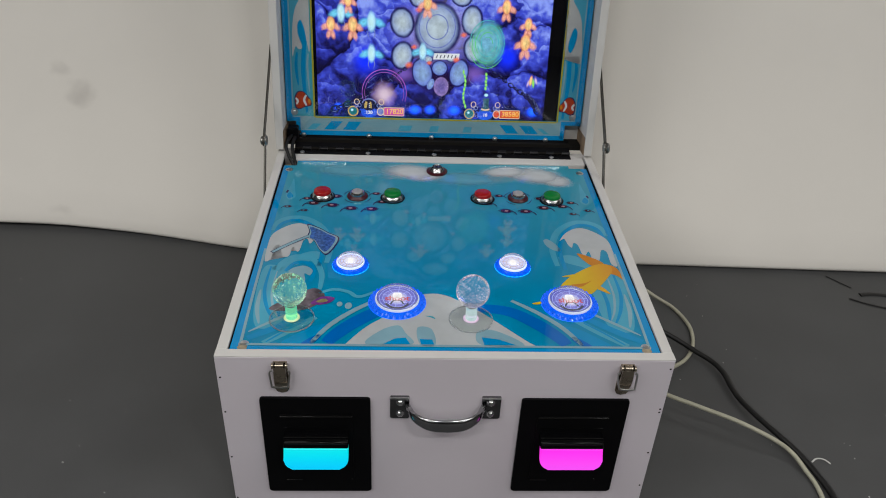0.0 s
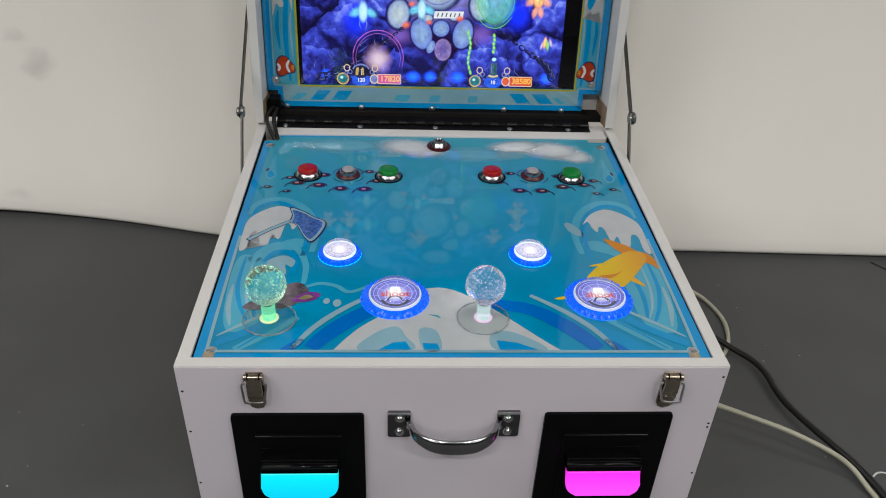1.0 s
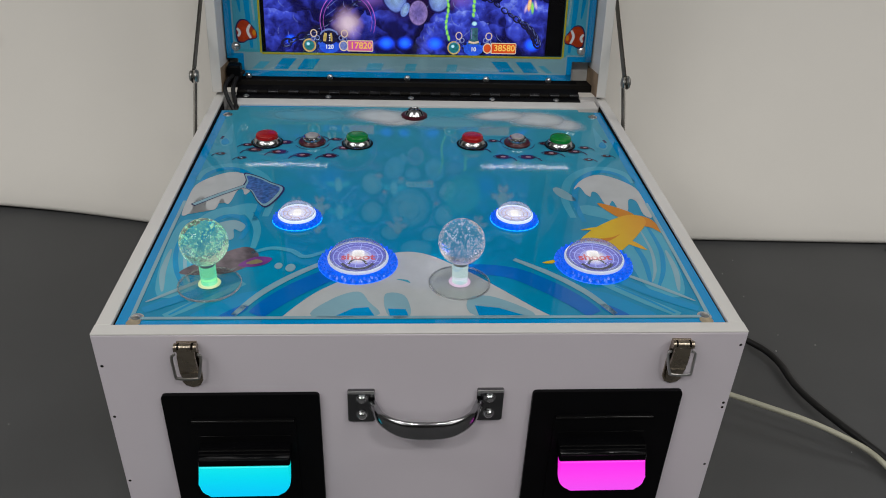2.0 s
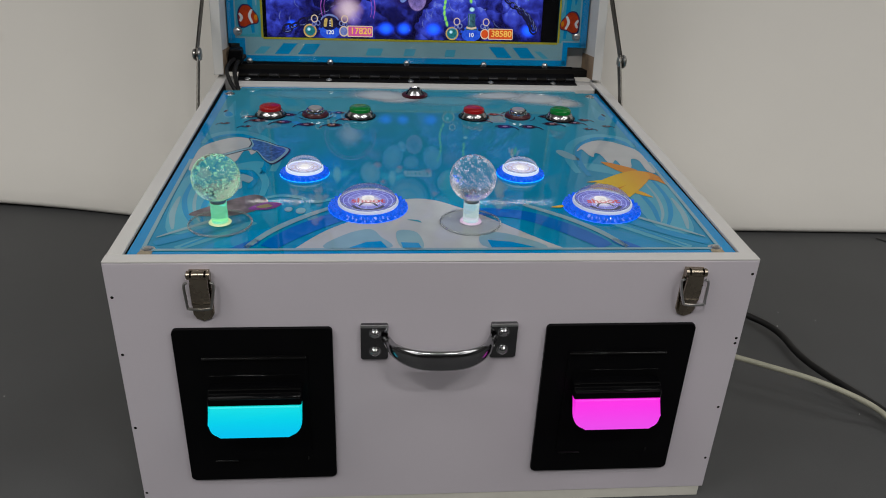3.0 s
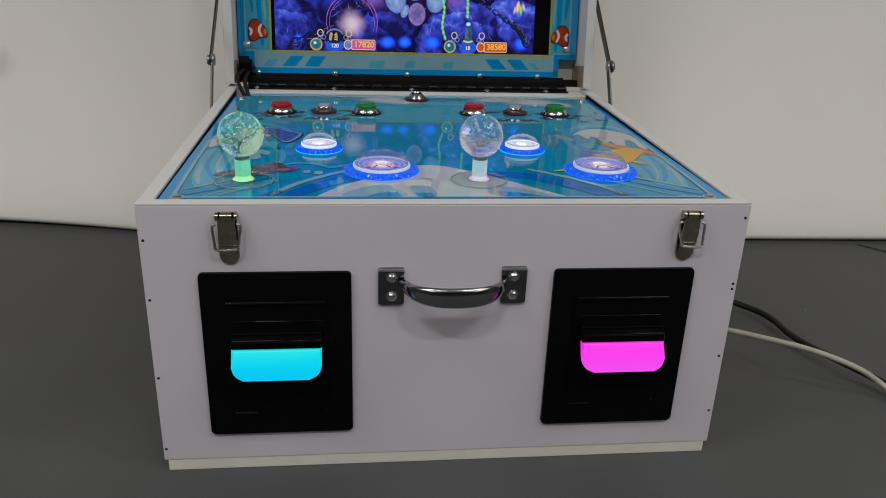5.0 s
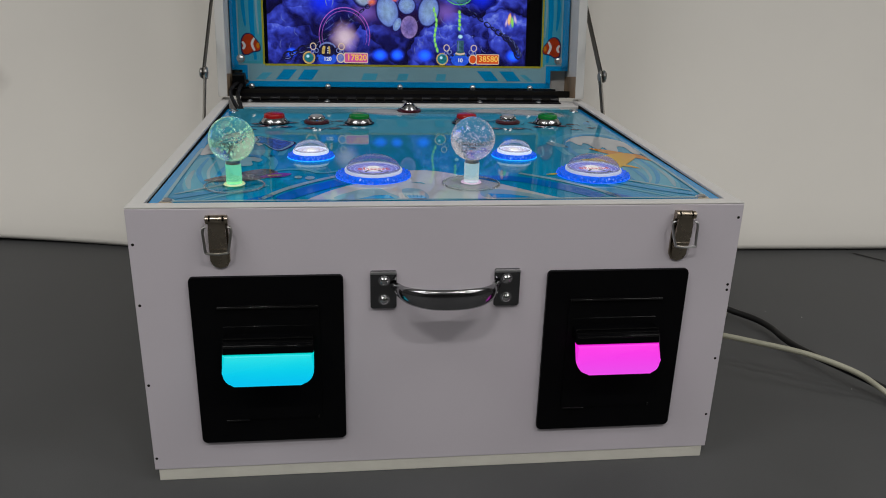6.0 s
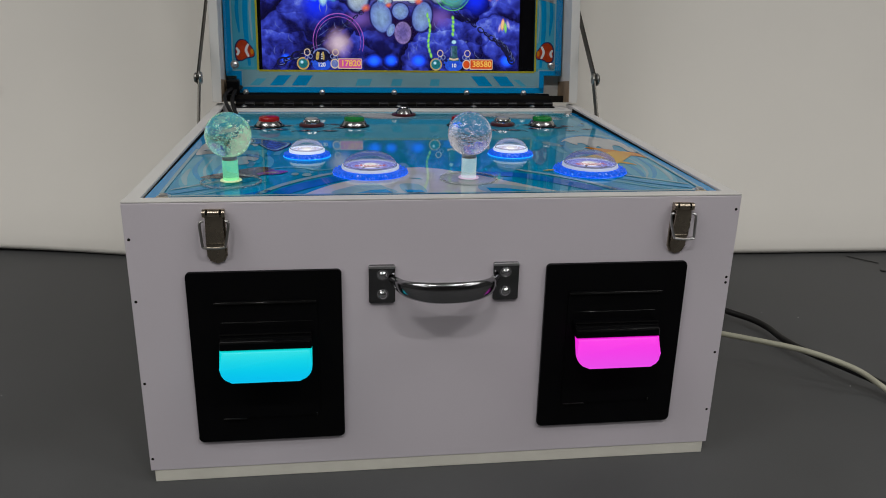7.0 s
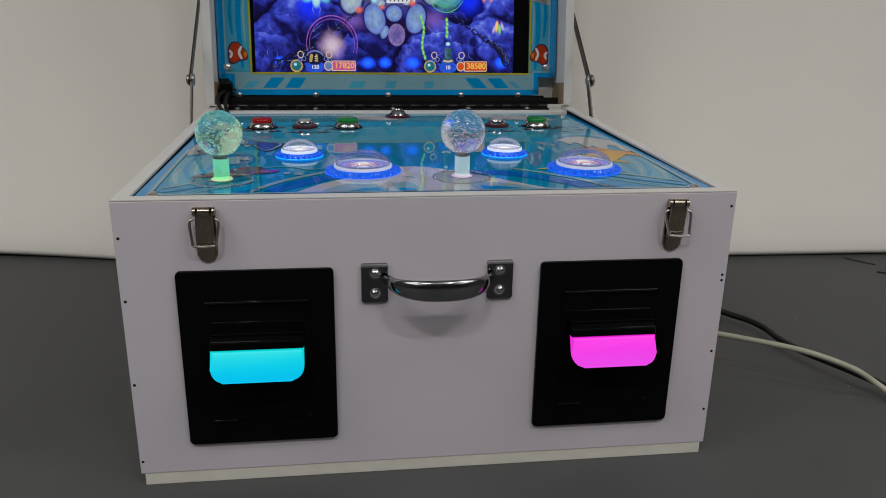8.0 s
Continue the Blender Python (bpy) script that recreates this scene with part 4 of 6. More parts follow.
def joystick(x, y, shaft_m, ball_m, bub_m, tint):
    j = part("joystick", lathe([(0.0, 0.0006), (0.0245, 0.0006), (0.0250, 0.0010), (0.0250, 0.0016), (0.0240, 0.0020), (0.0, 0.0020)], 48), M_SHEET, cabinet, "bubble ball joystick with a %s lit clear shaft" % tint, PM @ pose(x, y, 0), True)
    part("disc_rim", lathe([(0.0246, 0.0004), (0.0256, 0.0006), (0.0257, 0.0016), (0.0248, 0.0021), (0.0246, 0.0004)], 48), M_CLEARRIM, j, "clear edge of the dust disc", smooth=True)
    part("foot", lathe([(0.0066, 0.002), (0.0092, 0.0021), (0.0086, 0.0029), (0.0066, 0.0030)], 24), M_FOOTS[tint], j, "clear foot ring glowing for the light round the shaft", smooth=True)
    part("shaft", lathe([(0.0, 0.0021), (0.0066, 0.0021), (0.0066, 0.0200), (0.0, 0.0200)], 24), shaft_m, j, "%s lit shaft" % tint, smooth=True)
    part("neck", lathe([(0.0, 0.0200), (0.0064, 0.0200), (0.0060, 0.0215), (0.0072, 0.0246), (0.0, 0.0246)], 20), M_STEEL, j, "brass coloured neck", smooth=True)
    R = 0.0192
    bm = lathe([(R * math.sin(radians(a)), 0.0408 - R * math.cos(radians(a))) for a in [0, 12] + list(range(20, 181, 10))], 40)
    ball = part("ball", bm, ball_m, j, "clear ball full of air bubbles", smooth=True)
    ball.visible_shadow = False
    rng = random.Random(int(1000 * abs(x)))
    bm = bmesh.new()
    seed = bmesh.new()
    bmesh.ops.create_icosphere(seed, subdivisions=2, radius=1.0)
    ico = [v.co.copy() for v in seed.verts]
    tris = [[v.index for v in f.verts] for f in seed.faces]
    seed.free()
    for k in range(420):
        shell = k < 330
        z = 1 - 2 * (k + 0.5) / 330 if shell else rng.uniform(-1, 0.3)
        a = k * 2.39996 + rng.uniform(-0.25, 0.25)
        rr = R * (rng.uniform(0.86, 0.945) if shell else rng.uniform(0.4, 0.82))
        q = math.sqrt(1 - z * z)
        size = rng.uniform(0.00035, 0.00075) if shell else rng.uniform(0.00025, 0.0006)
        vs = [bm.verts.new((rr * q * math.cos(a) + size * c.x, rr * q * math.sin(a) + size * c.y, 0.0408 + rr * z + size * c.z)) for c in ico]
        for t in tris:
            bm.faces.new([vs[i] for i in t])
    tagged(part("bubbles", bm, bub_m, j, "tiny air bubbles", smooth=True), kind="stuff").visible_shadow = False
    return j


M_SHEET = bpy.data.materials.new("clear_sheet")
M_SHEET.use_nodes = True
nt = M_SHEET.node_tree
nt.nodes.remove(nt.nodes["Principled BSDF"])
tr, gl, mx = (nt.nodes.new(k) for k in ("ShaderNodeBsdfTransparent", "ShaderNodeBsdfGlossy", "ShaderNodeMixShader"))
tr.inputs[0].default_value = (0.95, 0.96, 0.955, 1)
gl.inputs["Roughness"].default_value = 0.03
mx.inputs[0].default_value = 0.025
nt.links.new(tr.outputs[0], mx.inputs[1])
nt.links.new(gl.outputs[0], mx.inputs[2])
nt.links.new(mx.outputs[0], nt.nodes["Material Output"].inputs[0])
joystick(-0.176, 0.0545, M_STICKG, M_BALLG, M_BUBG, "green")
joystick(0.029, 0.0565, M_STICKP, M_BALLP, M_BUBP, "pale")

# ---- bill slots ----
def bill_slot(cx, lens_mat, tint):
    pm = pose(cx, 0, 0.1157) @ UPRIGHT
    w, h = 0.1225, 0.1535
    s = part("bill_slot", slab(rounded(w, h, 0.0035), 0.0, 0.0032, bevel=0.0008), M_BLACK, cabinet, "black plastic bill slot with a %s lit mouth" % tint, pm)
    part("inner_plate", slab(rounded(0.082, 0.106, 0.002, cy=-0.001), 0.0032, 0.0044, bevel=0.0005), M_BLACK, s)
    for x0, x1, v0, v1, d in ((-0.0405, 0.0405, 0.0500, 0.0520, 0.0064), (-0.0365, 0.0365, 0.0332, 0.0340, 0.0046), (-0.0395, -0.020, -0.0552, -0.0536, 0.0056), (0.0375, 0.0392, -0.0545, -0.0512, 0.0056)):
        part("ridge", boxed(x0, x1, v0, v1, 0.0036, d, bevel=0.0006, segments=3), M_RIDGE, s, "thin polished ridge", smooth=True)
    # hood: a rounded overhang from the plate down to the lip of the mouth
    prof = [(0.0268, 0.0040), (0.0268, 0.0130), (0.0262, 0.0148), (0.0245, 0.0155), (0.0238, 0.0178), (0.0222, 0.0194), (0.0196, 0.0203), (0.0165, 0.0205), (0.0165, 0.0040)]
    bm = bmesh.new()
    rows = []
    for x, k in ((-0.0365, 0.93), (-0.0355, 1.0), (0.0355, 1.0), (0.0365, 0.93)):
        rows.append([bm.verts.new((x, 0.0165 + (v - 0.0165) * k, 0.004 + (d - 0.004) * k)) for v, d in prof])
    for a, b in zip(rows, rows[1:]):
        for k in range(len(prof)):
            bm.faces.new((a[k], a[(k + 1) % len(prof)], b[(k + 1) % len(prof)], b[k]))
    bm.faces.new(rows[0])
    bm.faces.new(rows[-1][::-1])
    part("hood", bm, M_GLOSSBLACK, s, "glossy black hood over the mouth", smooth=True)
    for v, d, hw in ((0.0274, 0.0150, 0.0362), (0.0246, 0.0162, 0.0358), (0.0222, 0.0199, 0.0352)):
        part("ridge", boxed(-hw, hw, v - 0.0005, v + 0.0005, d - 0.002, d, bevel=0.0004), M_RIDGE, s, smooth=True)
    # lit lens with round lower corners, bulging forward
    r = 0.0098
    low = -0.0072
    lens = [(-0.0365, 0.0160), (-0.0365, low + r)]
    lens += [(-0.0365 + r - r * math.cos(radians(a)), low + r - r * math.sin(radians(a))) for a in (15, 30, 45, 60, 75, 90)]
    lens += [(-x, y) for x, y in lens[::-1]]
    # the mouth juts out towards its lower lip
    body = boxed(-0.0345, 0.0345, low + 0.0030, 0.0164, 0.0042, 0.0164, bevel=0.001)
    lit = slab(lens, 0.0150, 0.0200, bevel=0.0020)
    for bm in (body, lit):
        for v in bm.verts:
            if v.co.z > 0.01:
                v.co.z += 0.46 * (0.0160 - v.co.y)
    part("mouth", body, M_BLACK, s, "black body behind the lens")
    part("lens", lit, lens_mat, s, "%s glowing plastic lens" % tint, smooth=True)
    return s


def lens_material(name, top, low, power):
    """Backlit frosted plastic: brighter hue along the upper edge."""
    m = mat(name, tuple(0.35 * c for c in low), 0.35, glow=low, power=power)
    nt = m.node_tree
    p = nt.nodes["Principled BSDF"]
    tc = nt.nodes.new("ShaderNodeTexCoord")
    sep = nt.nodes.new("ShaderNodeSeparateXYZ")
    nt.links.new(tc.outputs["Object"], sep.inputs[0])
    mr = nt.nodes.new("ShaderNodeMapRange")
    mr.inputs["From Min"].default_value, mr.inputs["From Max"].default_value = -0.004, 0.016
    nt.links.new(sep.outputs["Y"], mr.inputs["Value"])
    mix = nt.nodes.new("ShaderNodeMix")
    mix.data_type = "RGBA"
    mix.inputs[6].default_value, mix.inputs[7].default_value = (*low, 1), (*top, 1)
    nt.links.new(mr.outputs[0], mix.inputs["Factor"])
    nt.links.new(mix.outputs[2], p.inputs["Emission Color"])
    return m


bill_slot(-0.1455, lens_material("cyan_lens", (0.0, 0.80, 0.74), (0.0, 0.60, 0.95), 0.86), "cyan")
bill_slot(0.1470, lens_material("magenta_lens", (1.0, 0.01, 0.75), (0.88, 0.07, 0.86), 0.92), "magenta")

# ---- carrying handle ----
handle = part("carry_handle", tube([(-0.043, -0.004, 0.1835), (-0.0405, -0.010, 0.1828), (-0.035, -0.021, 0.1822), (-0.024, -0.030, 0.1822), (-0.010, -0.0340, 0.1822), (0.010, -0.0340, 0.1822), (0.024, -0.030, 0.1822), (0.035, -0.021, 0.1822), (0.0405, -0.010, 0.1828), (0.043, -0.004, 0.1835)], 0.0034, 16, flat=1.75, steps=5, swell=1.0), M_HANDLE, cabinet, "bowed chrome carrying handle on two riveted plates", smooth=True)
for sx in (-1, 1):
    plate = part("mount_plate", slab(rounded(0.0215, 0.033, 0.0015), 0.0, 0.0024, bevel=0.0007), M_PLATE, handle, "dark shining chrome mounting plate", pose(sx * 0.0515, 0, 0.1785) @ UPRIGHT)
    part("top_lip", boxed(-0.0106, 0.0106, 0.0140, 0.0164, 0.0024, 0.0040, bevel=0.0006), M_RIVET, plate)
    for v in (0.0085, -0.0085):
        part("rivet", lathe([(0.0047, 0.0022), (0.0047, 0.0030)] + [(0.0041 * math.cos(radians(q)), 0.0030 + 0.0036 * math.sin(radians(q))) for q in range(0, 91, 15)], 20), M_CHROME, plate, m=pose(-sx * 0.0005, v, 0), smooth=True)

# ---- draw latches ----
def latch(x, swing, lean, wire):
    pm = pose(x, 0, 0.222, 0, lean) @ UPRIGHT
    out = [(-0.0075, 0.022), (0.0075, 0.022), (0.0080, 0.0), (0.0078, -0.016), (0.0055, -0.0205), (0.0, -0.0225), (-0.0055, -0.0205), (-0.0078, -0.016), (-0.0080, 0.0)]
    l = part("draw_latch", slab(out, 0.0, 0.0018, bevel=0.0005), M_NICKEL, cabinet, "aged nickel draw latch with a wire loop", pm)
    rows = []
    bm = bmesh.new()
    for v, d, hw in ((0.019, 0.0070, 0.0062), (0.012, 0.0080, 0.0066), (0.002, 0.0072, 0.0068), (-0.0022, 0.0064, 0.0068), (-0.0040, 0.0067, 0.0068), (-0.0060, 0.0058, 0.0066), (-0.0160, 0.0038, 0.0060), (-0.0195, 0.0030, 0.0040)):
        rows.append([bm.verts.new((-hw, v, d - 0.0022)), bm.verts.new((-hw, v, d)), bm.verts.new((hw, v, d)), bm.verts.new((hw, v, d - 0.0022))])
    for a, b in zip(rows, rows[1:]):
        for k in range(4):
            bm.faces.new((a[k], a[(k + 1) % 4], b[(k + 1) % 4], b[k]))
    bm.faces.new(rows[0])
    bm.faces.new(rows[-1][::-1])
    part("lever", bm, M_NICKEL, l, "curved nickel lever", smooth=True)
    bm = bmesh.new()
    for a, b in ((-0.0084, -0.0060), (-0.0044, 0.0044), (0.0060, 0.0084)):
        bmesh.ops.create_cone(bm, cap_ends=True, segments=16, radius1=0.0034, radius2=0.0034, depth=b - a, matrix=pose((a + b) / 2, 0.0195, 0.0048, 0, 90))
    part("barrel", bm, M_NICKEL, l, "rolled hinge barrel", smooth=True)
    # near-black cylinder added so that the slots between barrel pieces look dark
    bm = bmesh.new()
    bmesh.ops.create_cone(bm, cap_ends=True, segments=12, radius1=0.0024, radius2=0.0024, depth=0.0158, matrix=pose(0, 0.0195, 0.0048, 0, 90))
    part("pin", bm, M_DARK, l, "added near-black pin that darkens the barrel slots", smooth=True)
    k = swing
    loop = [(-0.0082, 0.0140, 0.0062), (-0.0108, 0.0122, 0.0072), (-0.0098 + k * 0.4, 0.002, 0.0086), (-0.0086 + k, -0.0052, 0.0093), (-0.0074 + k, -0.0066, 0.0096), (0.0 + k, -0.0072, 0.0098), (0.0076 + k, -0.0066, 0.0096), (0.0086 + k, -0.0052, 0.0093), (0.0098 + k * 0.4, 0.002, 0.0086), (0.0108, 0.0122, 0.0072), (0.0082, 0.0140, 0.0062)]
    part("wire_loop", tube(loop, 0.0011, 8, steps=4), wire, l, "steel wire loop", smooth=True)
    return l


latch(-0.1805, -0.0008, 0.0, M_STEEL)
latch(0.1970, 0.0022, 1.6, M_RIVET)

# ---- lid: deep tray leaning back, with printed bezel and screen ----
BM = pose(-0.0025, 0.524, 0.262, 82)
LX, LS0, LS1, LF, LB = 0.25, -0.013, 0.455, 0.040, -0.026
for sx in (-1, 1):
    x0, x1 = sorted((sx * LX, sx * (LX - T)))
    part("lid_side", boxed(x0, x1, LS0, LS1, LB, LF, bevel=0.0008), M_WHITE, cabinet, "white painted lid side board", BM)
    xi, xo = sorted((sx * (LX - T - 0.0006), sx * (LX - T - 0.0002)))
    part("lid_lining", boxed(xi, xo, LS0 + 0.0005, LS0 + 0.03, LB, LF - 0.001), M_WOOD, cabinet, "raw plywood inner face of the lid", BM)
part("lid_top", boxed(-LX + T + 0.0002, LX - T - 0.0002, LS1 - T, LS1, LB, LF, bevel=0.0008), M_WHITE, cabinet, "white painted lid top board", BM)
part("lid_back", boxed(-LX + T + 0.0002, LX - T - 0.0002, LS0, LS1 - T - 0.0004, LB, LB + 0.006), M_WHITE, cabinet, "white lid back board", BM)
# lower board in near black: the dark inside of the lid as colour
part("lid_bottom", boxed(-LX + T + 0.0007, LX - T - 0.0007, LS0 + 0.0003, -0.0035, LB + 0.0063, 0.012), M_DARK, cabinet, "lower lid board, coloured near black for the dark inside", BM)

# bezel frame round the screen opening
OX0, OX1, OS0, OS1 = -0.1915, 0.1965, 0.0308, 0.335
BX0, BX1, BS1 = -0.2365, 0.2360, LS1 - T - 0.001


def bezel_mesh(z0, z1):
    bm = bmesh.new()
    rects = [(BX0, OX0, 0.0225, BS1), (OX1, BX1, 0.0250, BS1), (OX0, OX1, OS1, BS1), (-0.2225, OX0, 0.0, 0.0225), (OX0, OX1, 0.0, OS0), (OX1, 0.2110, 0.0, 0.0250)]
    for x0, x1, s0, s1 in rects:
        box(bm, x0, x1, s0, s1, z0, z1)
    return bm


bezel = part("screen_bezel", bezel_mesh(-0.003, 0.0), P_TEAL, cabinet, "blue ocean printed panel framing the screen", BM)


def bart(bm, material, name="printed_wave"):
    return part(name, bm, material, bezel)


# blue outer band that steps in at the lower corners, with a pale line inside it
for pts, w in (([(BX0 + 0.0045, 0.0235), (BX0 + 0.0045, 0.24), (BX0 + 0.0045, BS1)], 0.009), ([(BX1 - 0.0045, 0.026), (BX1 - 0.0045, 0.24), (BX1 - 0.0045, BS1)], 0.009),
               ([(BX0, 0.0258), (-0.225, 0.0258), (-0.2145, 0.0258)], 0.0065), ([(BX1, 0.0283), (0.22, 0.0283), (0.203, 0.0283)], 0.0065),
               ([(-0.2188, 0.0015), (-0.2188, 0.012), (-0.2188, 0.0225)], 0.0072), ([(0.2074, 0.0015), (0.2074, 0.012), (0.2074, 0.025)], 0.0072),
               ([(-0.2222, 0.0038), (0, 0.0038), (0.2108, 0.0038)], 0.0075)):
    bart(ribbon(pts, w, L1), P_EDGE, "printed_border")
for pts in ([(-0.2262, 0.0292), (-0.2262, 0.24), (-0.2262, BS1)], [(0.2257, 0.0320), (0.2257, 0.24), (0.2257, BS1)], [(-0.2262, 0.0300), (-0.22, 0.0300), (-0.2142, 0.0300)],
            [(0.2257, 0.0325), (0.215, 0.0325), (0.2030, 0.0325)], [(-0.2142, 0.0310), (-0.2142, 0.02), (-0.2142, 0.0080)], [(0.2030, 0.0335), (0.2030, 0.02), (0.2030, 0.0080)], [(-0.2150, 0.0085), (0, 0.0085), (0.2038, 0.0085)]):
    bart(ribbon(pts, 0.0020, L2), P_PALE, "printed_line")
# strip below the screen: pale foam with slanting blue bands
bart(flat([(-0.213, 0.0096), (0.202, 0.0096), (0.202, OS0), (-0.213, OS0)], L1, smooth=False), P_STRIP, "printed_foam")
for x0, x1, k, m_ in ((-0.205, -0.192, 0.010, P_LIGHT), (-0.178, -0.160, 0.012, P_MID), (-0.148, -0.128, 0.010, P_MID), (0.116, 0.136, -0.012, P_MID), (0.148, 0.168, -0.012, P_MID), (0.178, 0.186, -0.012, P_LIGHT), (-0.060, -0.040, 0.004, P_LIGHT), (0.045, 0.058, 0.002, P_LIGHT), (-0.010, 0.004, 0.003, P_LIGHT)):
    top = 0.0235 if m_ is P_MID else 0.019
    bart(flat([(x0, 0.0098), (x1, 0.0098), (x1 + k, top), (x0 + k, top)], L2, smooth=False), m_, "printed_band")
# upright waves at both sides, foam caps and corner fish
for side in (0, 1):
    f = (lambda q: mirrored(q, 0.0008)) if side else (lambda q: q)
    bart(flat(f([(-0.2245, 0.034), (-0.1975, 0.034), (-0.1975, 0.40), (-0.2245, 0.40)]), L1, smooth=False), P_LIGHT, "printed_wave")
    bart(ribbon(f([(-0.204, 0.036), (-0.2075, 0.090), (-0.206, 0.130), (-0.200, 0.170)]), 0.007, L2, 0.5), P_MID, "printed_wave")
    bart(ribbon(f([(-0.216, 0.080), (-0.2185, 0.110), (-0.216, 0.132)]), 0.005, L2, 0.7), P_MID, "printed_wave")
    bart(ribbon(f([(-0.199, 0.070), (-0.201, 0.110), (-0.199, 0.130)]), 0.003, L3, 0.5), P_PALE, "printed_wave")
    bart(flat(f([(-0.2235, 0.125), (-0.222, 0.165), (-0.217, 0.195), (-0.206, 0.215), (-0.1965, 0.222), (-0.1965, 0.135), (-0.201, 0.150), (-0.206, 0.172), (-0.212, 0.176), (-0.214, 0.160), (-0.208, 0.140), (-0.213, 0.136), (-0.218, 0.140)]), L3), P_FOAM, "printed_foam")
    bart(flat(f([(-0.214, 0.172), (-0.209, 0.180), (-0.204, 0.168), (-0.2015, 0.150), (-0.206, 0.142), (-0.212, 0.155)]), L4), P_MID, "printed_wave")
    bart(flat(f([(-0.2235, 0.23), (-0.21, 0.25), (-0.1965, 0.255), (-0.1965, 0.40), (-0.2235, 0.40)]), L2, 3), P_MID, "printed_wave")
    fx = f([(-0.2115, 0.0)])[0][0]
    s = 1 if side == 0 else -1
    zf = 0.0570 if side == 0 else 0.0575
    bart(flat([(fx - s * 0.0105, zf - 0.013), (fx - s * 0.0115, zf + 0.004), (fx - s * 0.006, zf + 0.0135), (fx + s * 0.003, zf + 0.0135), (fx + s * 0.010, zf + 0.006), (fx + s * 0.0145, zf - 0.001), (fx + s * 0.0140, zf - 0.009), (fx + s * 0.004, zf - 0.0115), (fx - s * 0.003, zf - 0.0150)], L5), P_INK, "printed_clownfish")
    bart(flat([(fx - s * 0.009, zf - 0.011), (fx - s * 0.010, zf + 0.003), (fx - s * 0.005, zf + 0.012), (fx + s * 0.003, zf + 0.012), (fx + s * 0.009, zf + 0.005), (fx + s * 0.0135, zf - 0.001), (fx + s * 0.0130, zf - 0.008), (fx + s * 0.004, zf - 0.010), (fx - s * 0.003, zf - 0.0135)], L6), P_CLOWN, "printed_clownfish")
    bart(ribbon([(fx + s * 0.007, zf + 0.008), (fx + s * 0.0035, zf), (fx + s * 0.007, zf - 0.009)], 0.0035, L6 + 0.0001, 0.3), P_WHITE, "printed_clownfish")
    bart(ribbon([(fx - s * 0.0095, zf + 0.003), (fx - s * 0.0065, zf - 0.002), (fx - s * 0.0088, zf - 0.007)], 0.0035, L6 + 0.0001, 0.3), P_WHITE, "printed_clownfish")
    bart(disc(fx + s * 0.0115, zf - 0.002, 0.0022, 0.0038, L6 + 0.0001, 12), P_ORANGE, "printed_clownfish")
# yellow line round the opening
for pts in ([(OX0 - 0.0012, OS0 - 0.0008), (OX0 - 0.0012, 0.18), (OX0 - 0.0012, OS1)], [(OX1 + 0.0012, OS0 - 0.0008), (OX1 + 0.0012, 0.18), (OX1 + 0.0012, OS1)], [(OX0, OS0 - 0.0012), (0, OS0 - 0.0012), (OX1, OS0 - 0.0012)], [(OX0, OS1 + 0.0012), (0, OS1 + 0.0012), (OX1, OS1 + 0.0012)]):
    bart(ribbon(pts, 0.0026, L3), P_BORDER, "printed_line")

# clear acrylic sheet screwed over print and screen
cover = bmesh.new()
for x0, x1, s0, s1 in ((-0.2358, 0.2353, 0.0258, BS1 - 0.001), (-0.2220, 0.2105, 0.0006, 0.0257)):
    box(cover, x0, x1, s0, s1, 0.0011, 0.0015)
part("cover_sheet", cover, M_COVER, cabinet, "clear glossy acrylic sheet over bezel and screen", BM).visible_shadow = False

for x, s in ((-0.2240, 0.0375), (0.2215, 0.0395)):
    copy_thing(screw, BM @ pose(x, s, 0))
small_screw = part("screw", screw_mesh(0.0026, 0.0020), M_RIVET, cabinet, "small domed chrome screw", BM @ pose(-0.2105, 0.0005, 0.0016), True)
for x in (-0.106, -0.0055, 0.098, 0.181):
    copy_thing(small_screw, BM @ pose(x, 0.0005, 0.0016))

# piano hinge
hinge = part("piano_hinge", slab([(-0.2255, 0.4865), (0.2165, 0.4865), (0.2165, 0.4985), (-0.2255, 0.4985)], 0.2463, 0.2480, bevel=0.0005), M_HINGE, cabinet, "long black steel piano hinge")
bm = bmesh.new()
for x0, x1 in ((-0.2255, 0.2165),):
    prof = [(0.5005, 0.2488), (0.5250, 0.2600), (0.5246, 0.2612), (0.4998, 0.2500)]
    a = [bm.verts.new((x0, y, z)) for y, z in prof]
    b = [bm.verts.new((x1, y, z)) for y, z in prof]
    for k in range(4):
        bm.faces.new((a[k], a[(k + 1) % 4], b[(k + 1) % 4], b[k]))
    bm.faces.new(a)
    bm.faces.new(b[::-1])
part("upper_leaf", bm, M_HINGE, hinge, "black hinge leaf on the lid")
# alternate knuckles are lighter and near black, which gives a row of dashes
count = 34
for k in range(count):
    x0 = -0.2255 + 0.442 * k / count
    r = 0.0027 if k % 2 else 0.0022
    bm = bmesh.new()
    bmesh.ops.create_cone(bm, cap_ends=True, segments=12, radius1=r, radius2=r, depth=0.442 / count - 0.0006, matrix=pose(x0 + 0.221 / count, 0.4995, 0.2500, 0, 90))
    part("knuckle", bm, M_KNUCKLE if k % 2 else M_DARK, hinge, smooth=True)
for x in (-0.2125, -0.109, -0.0035, 0.1015, 0.185):
    copy_thing(small_screw, pose(x, 0.4900, 0.2480, 6))

# screen
M_BORDER = mat("screen_border", (0.004, 0.004, 0.005), 0.02)


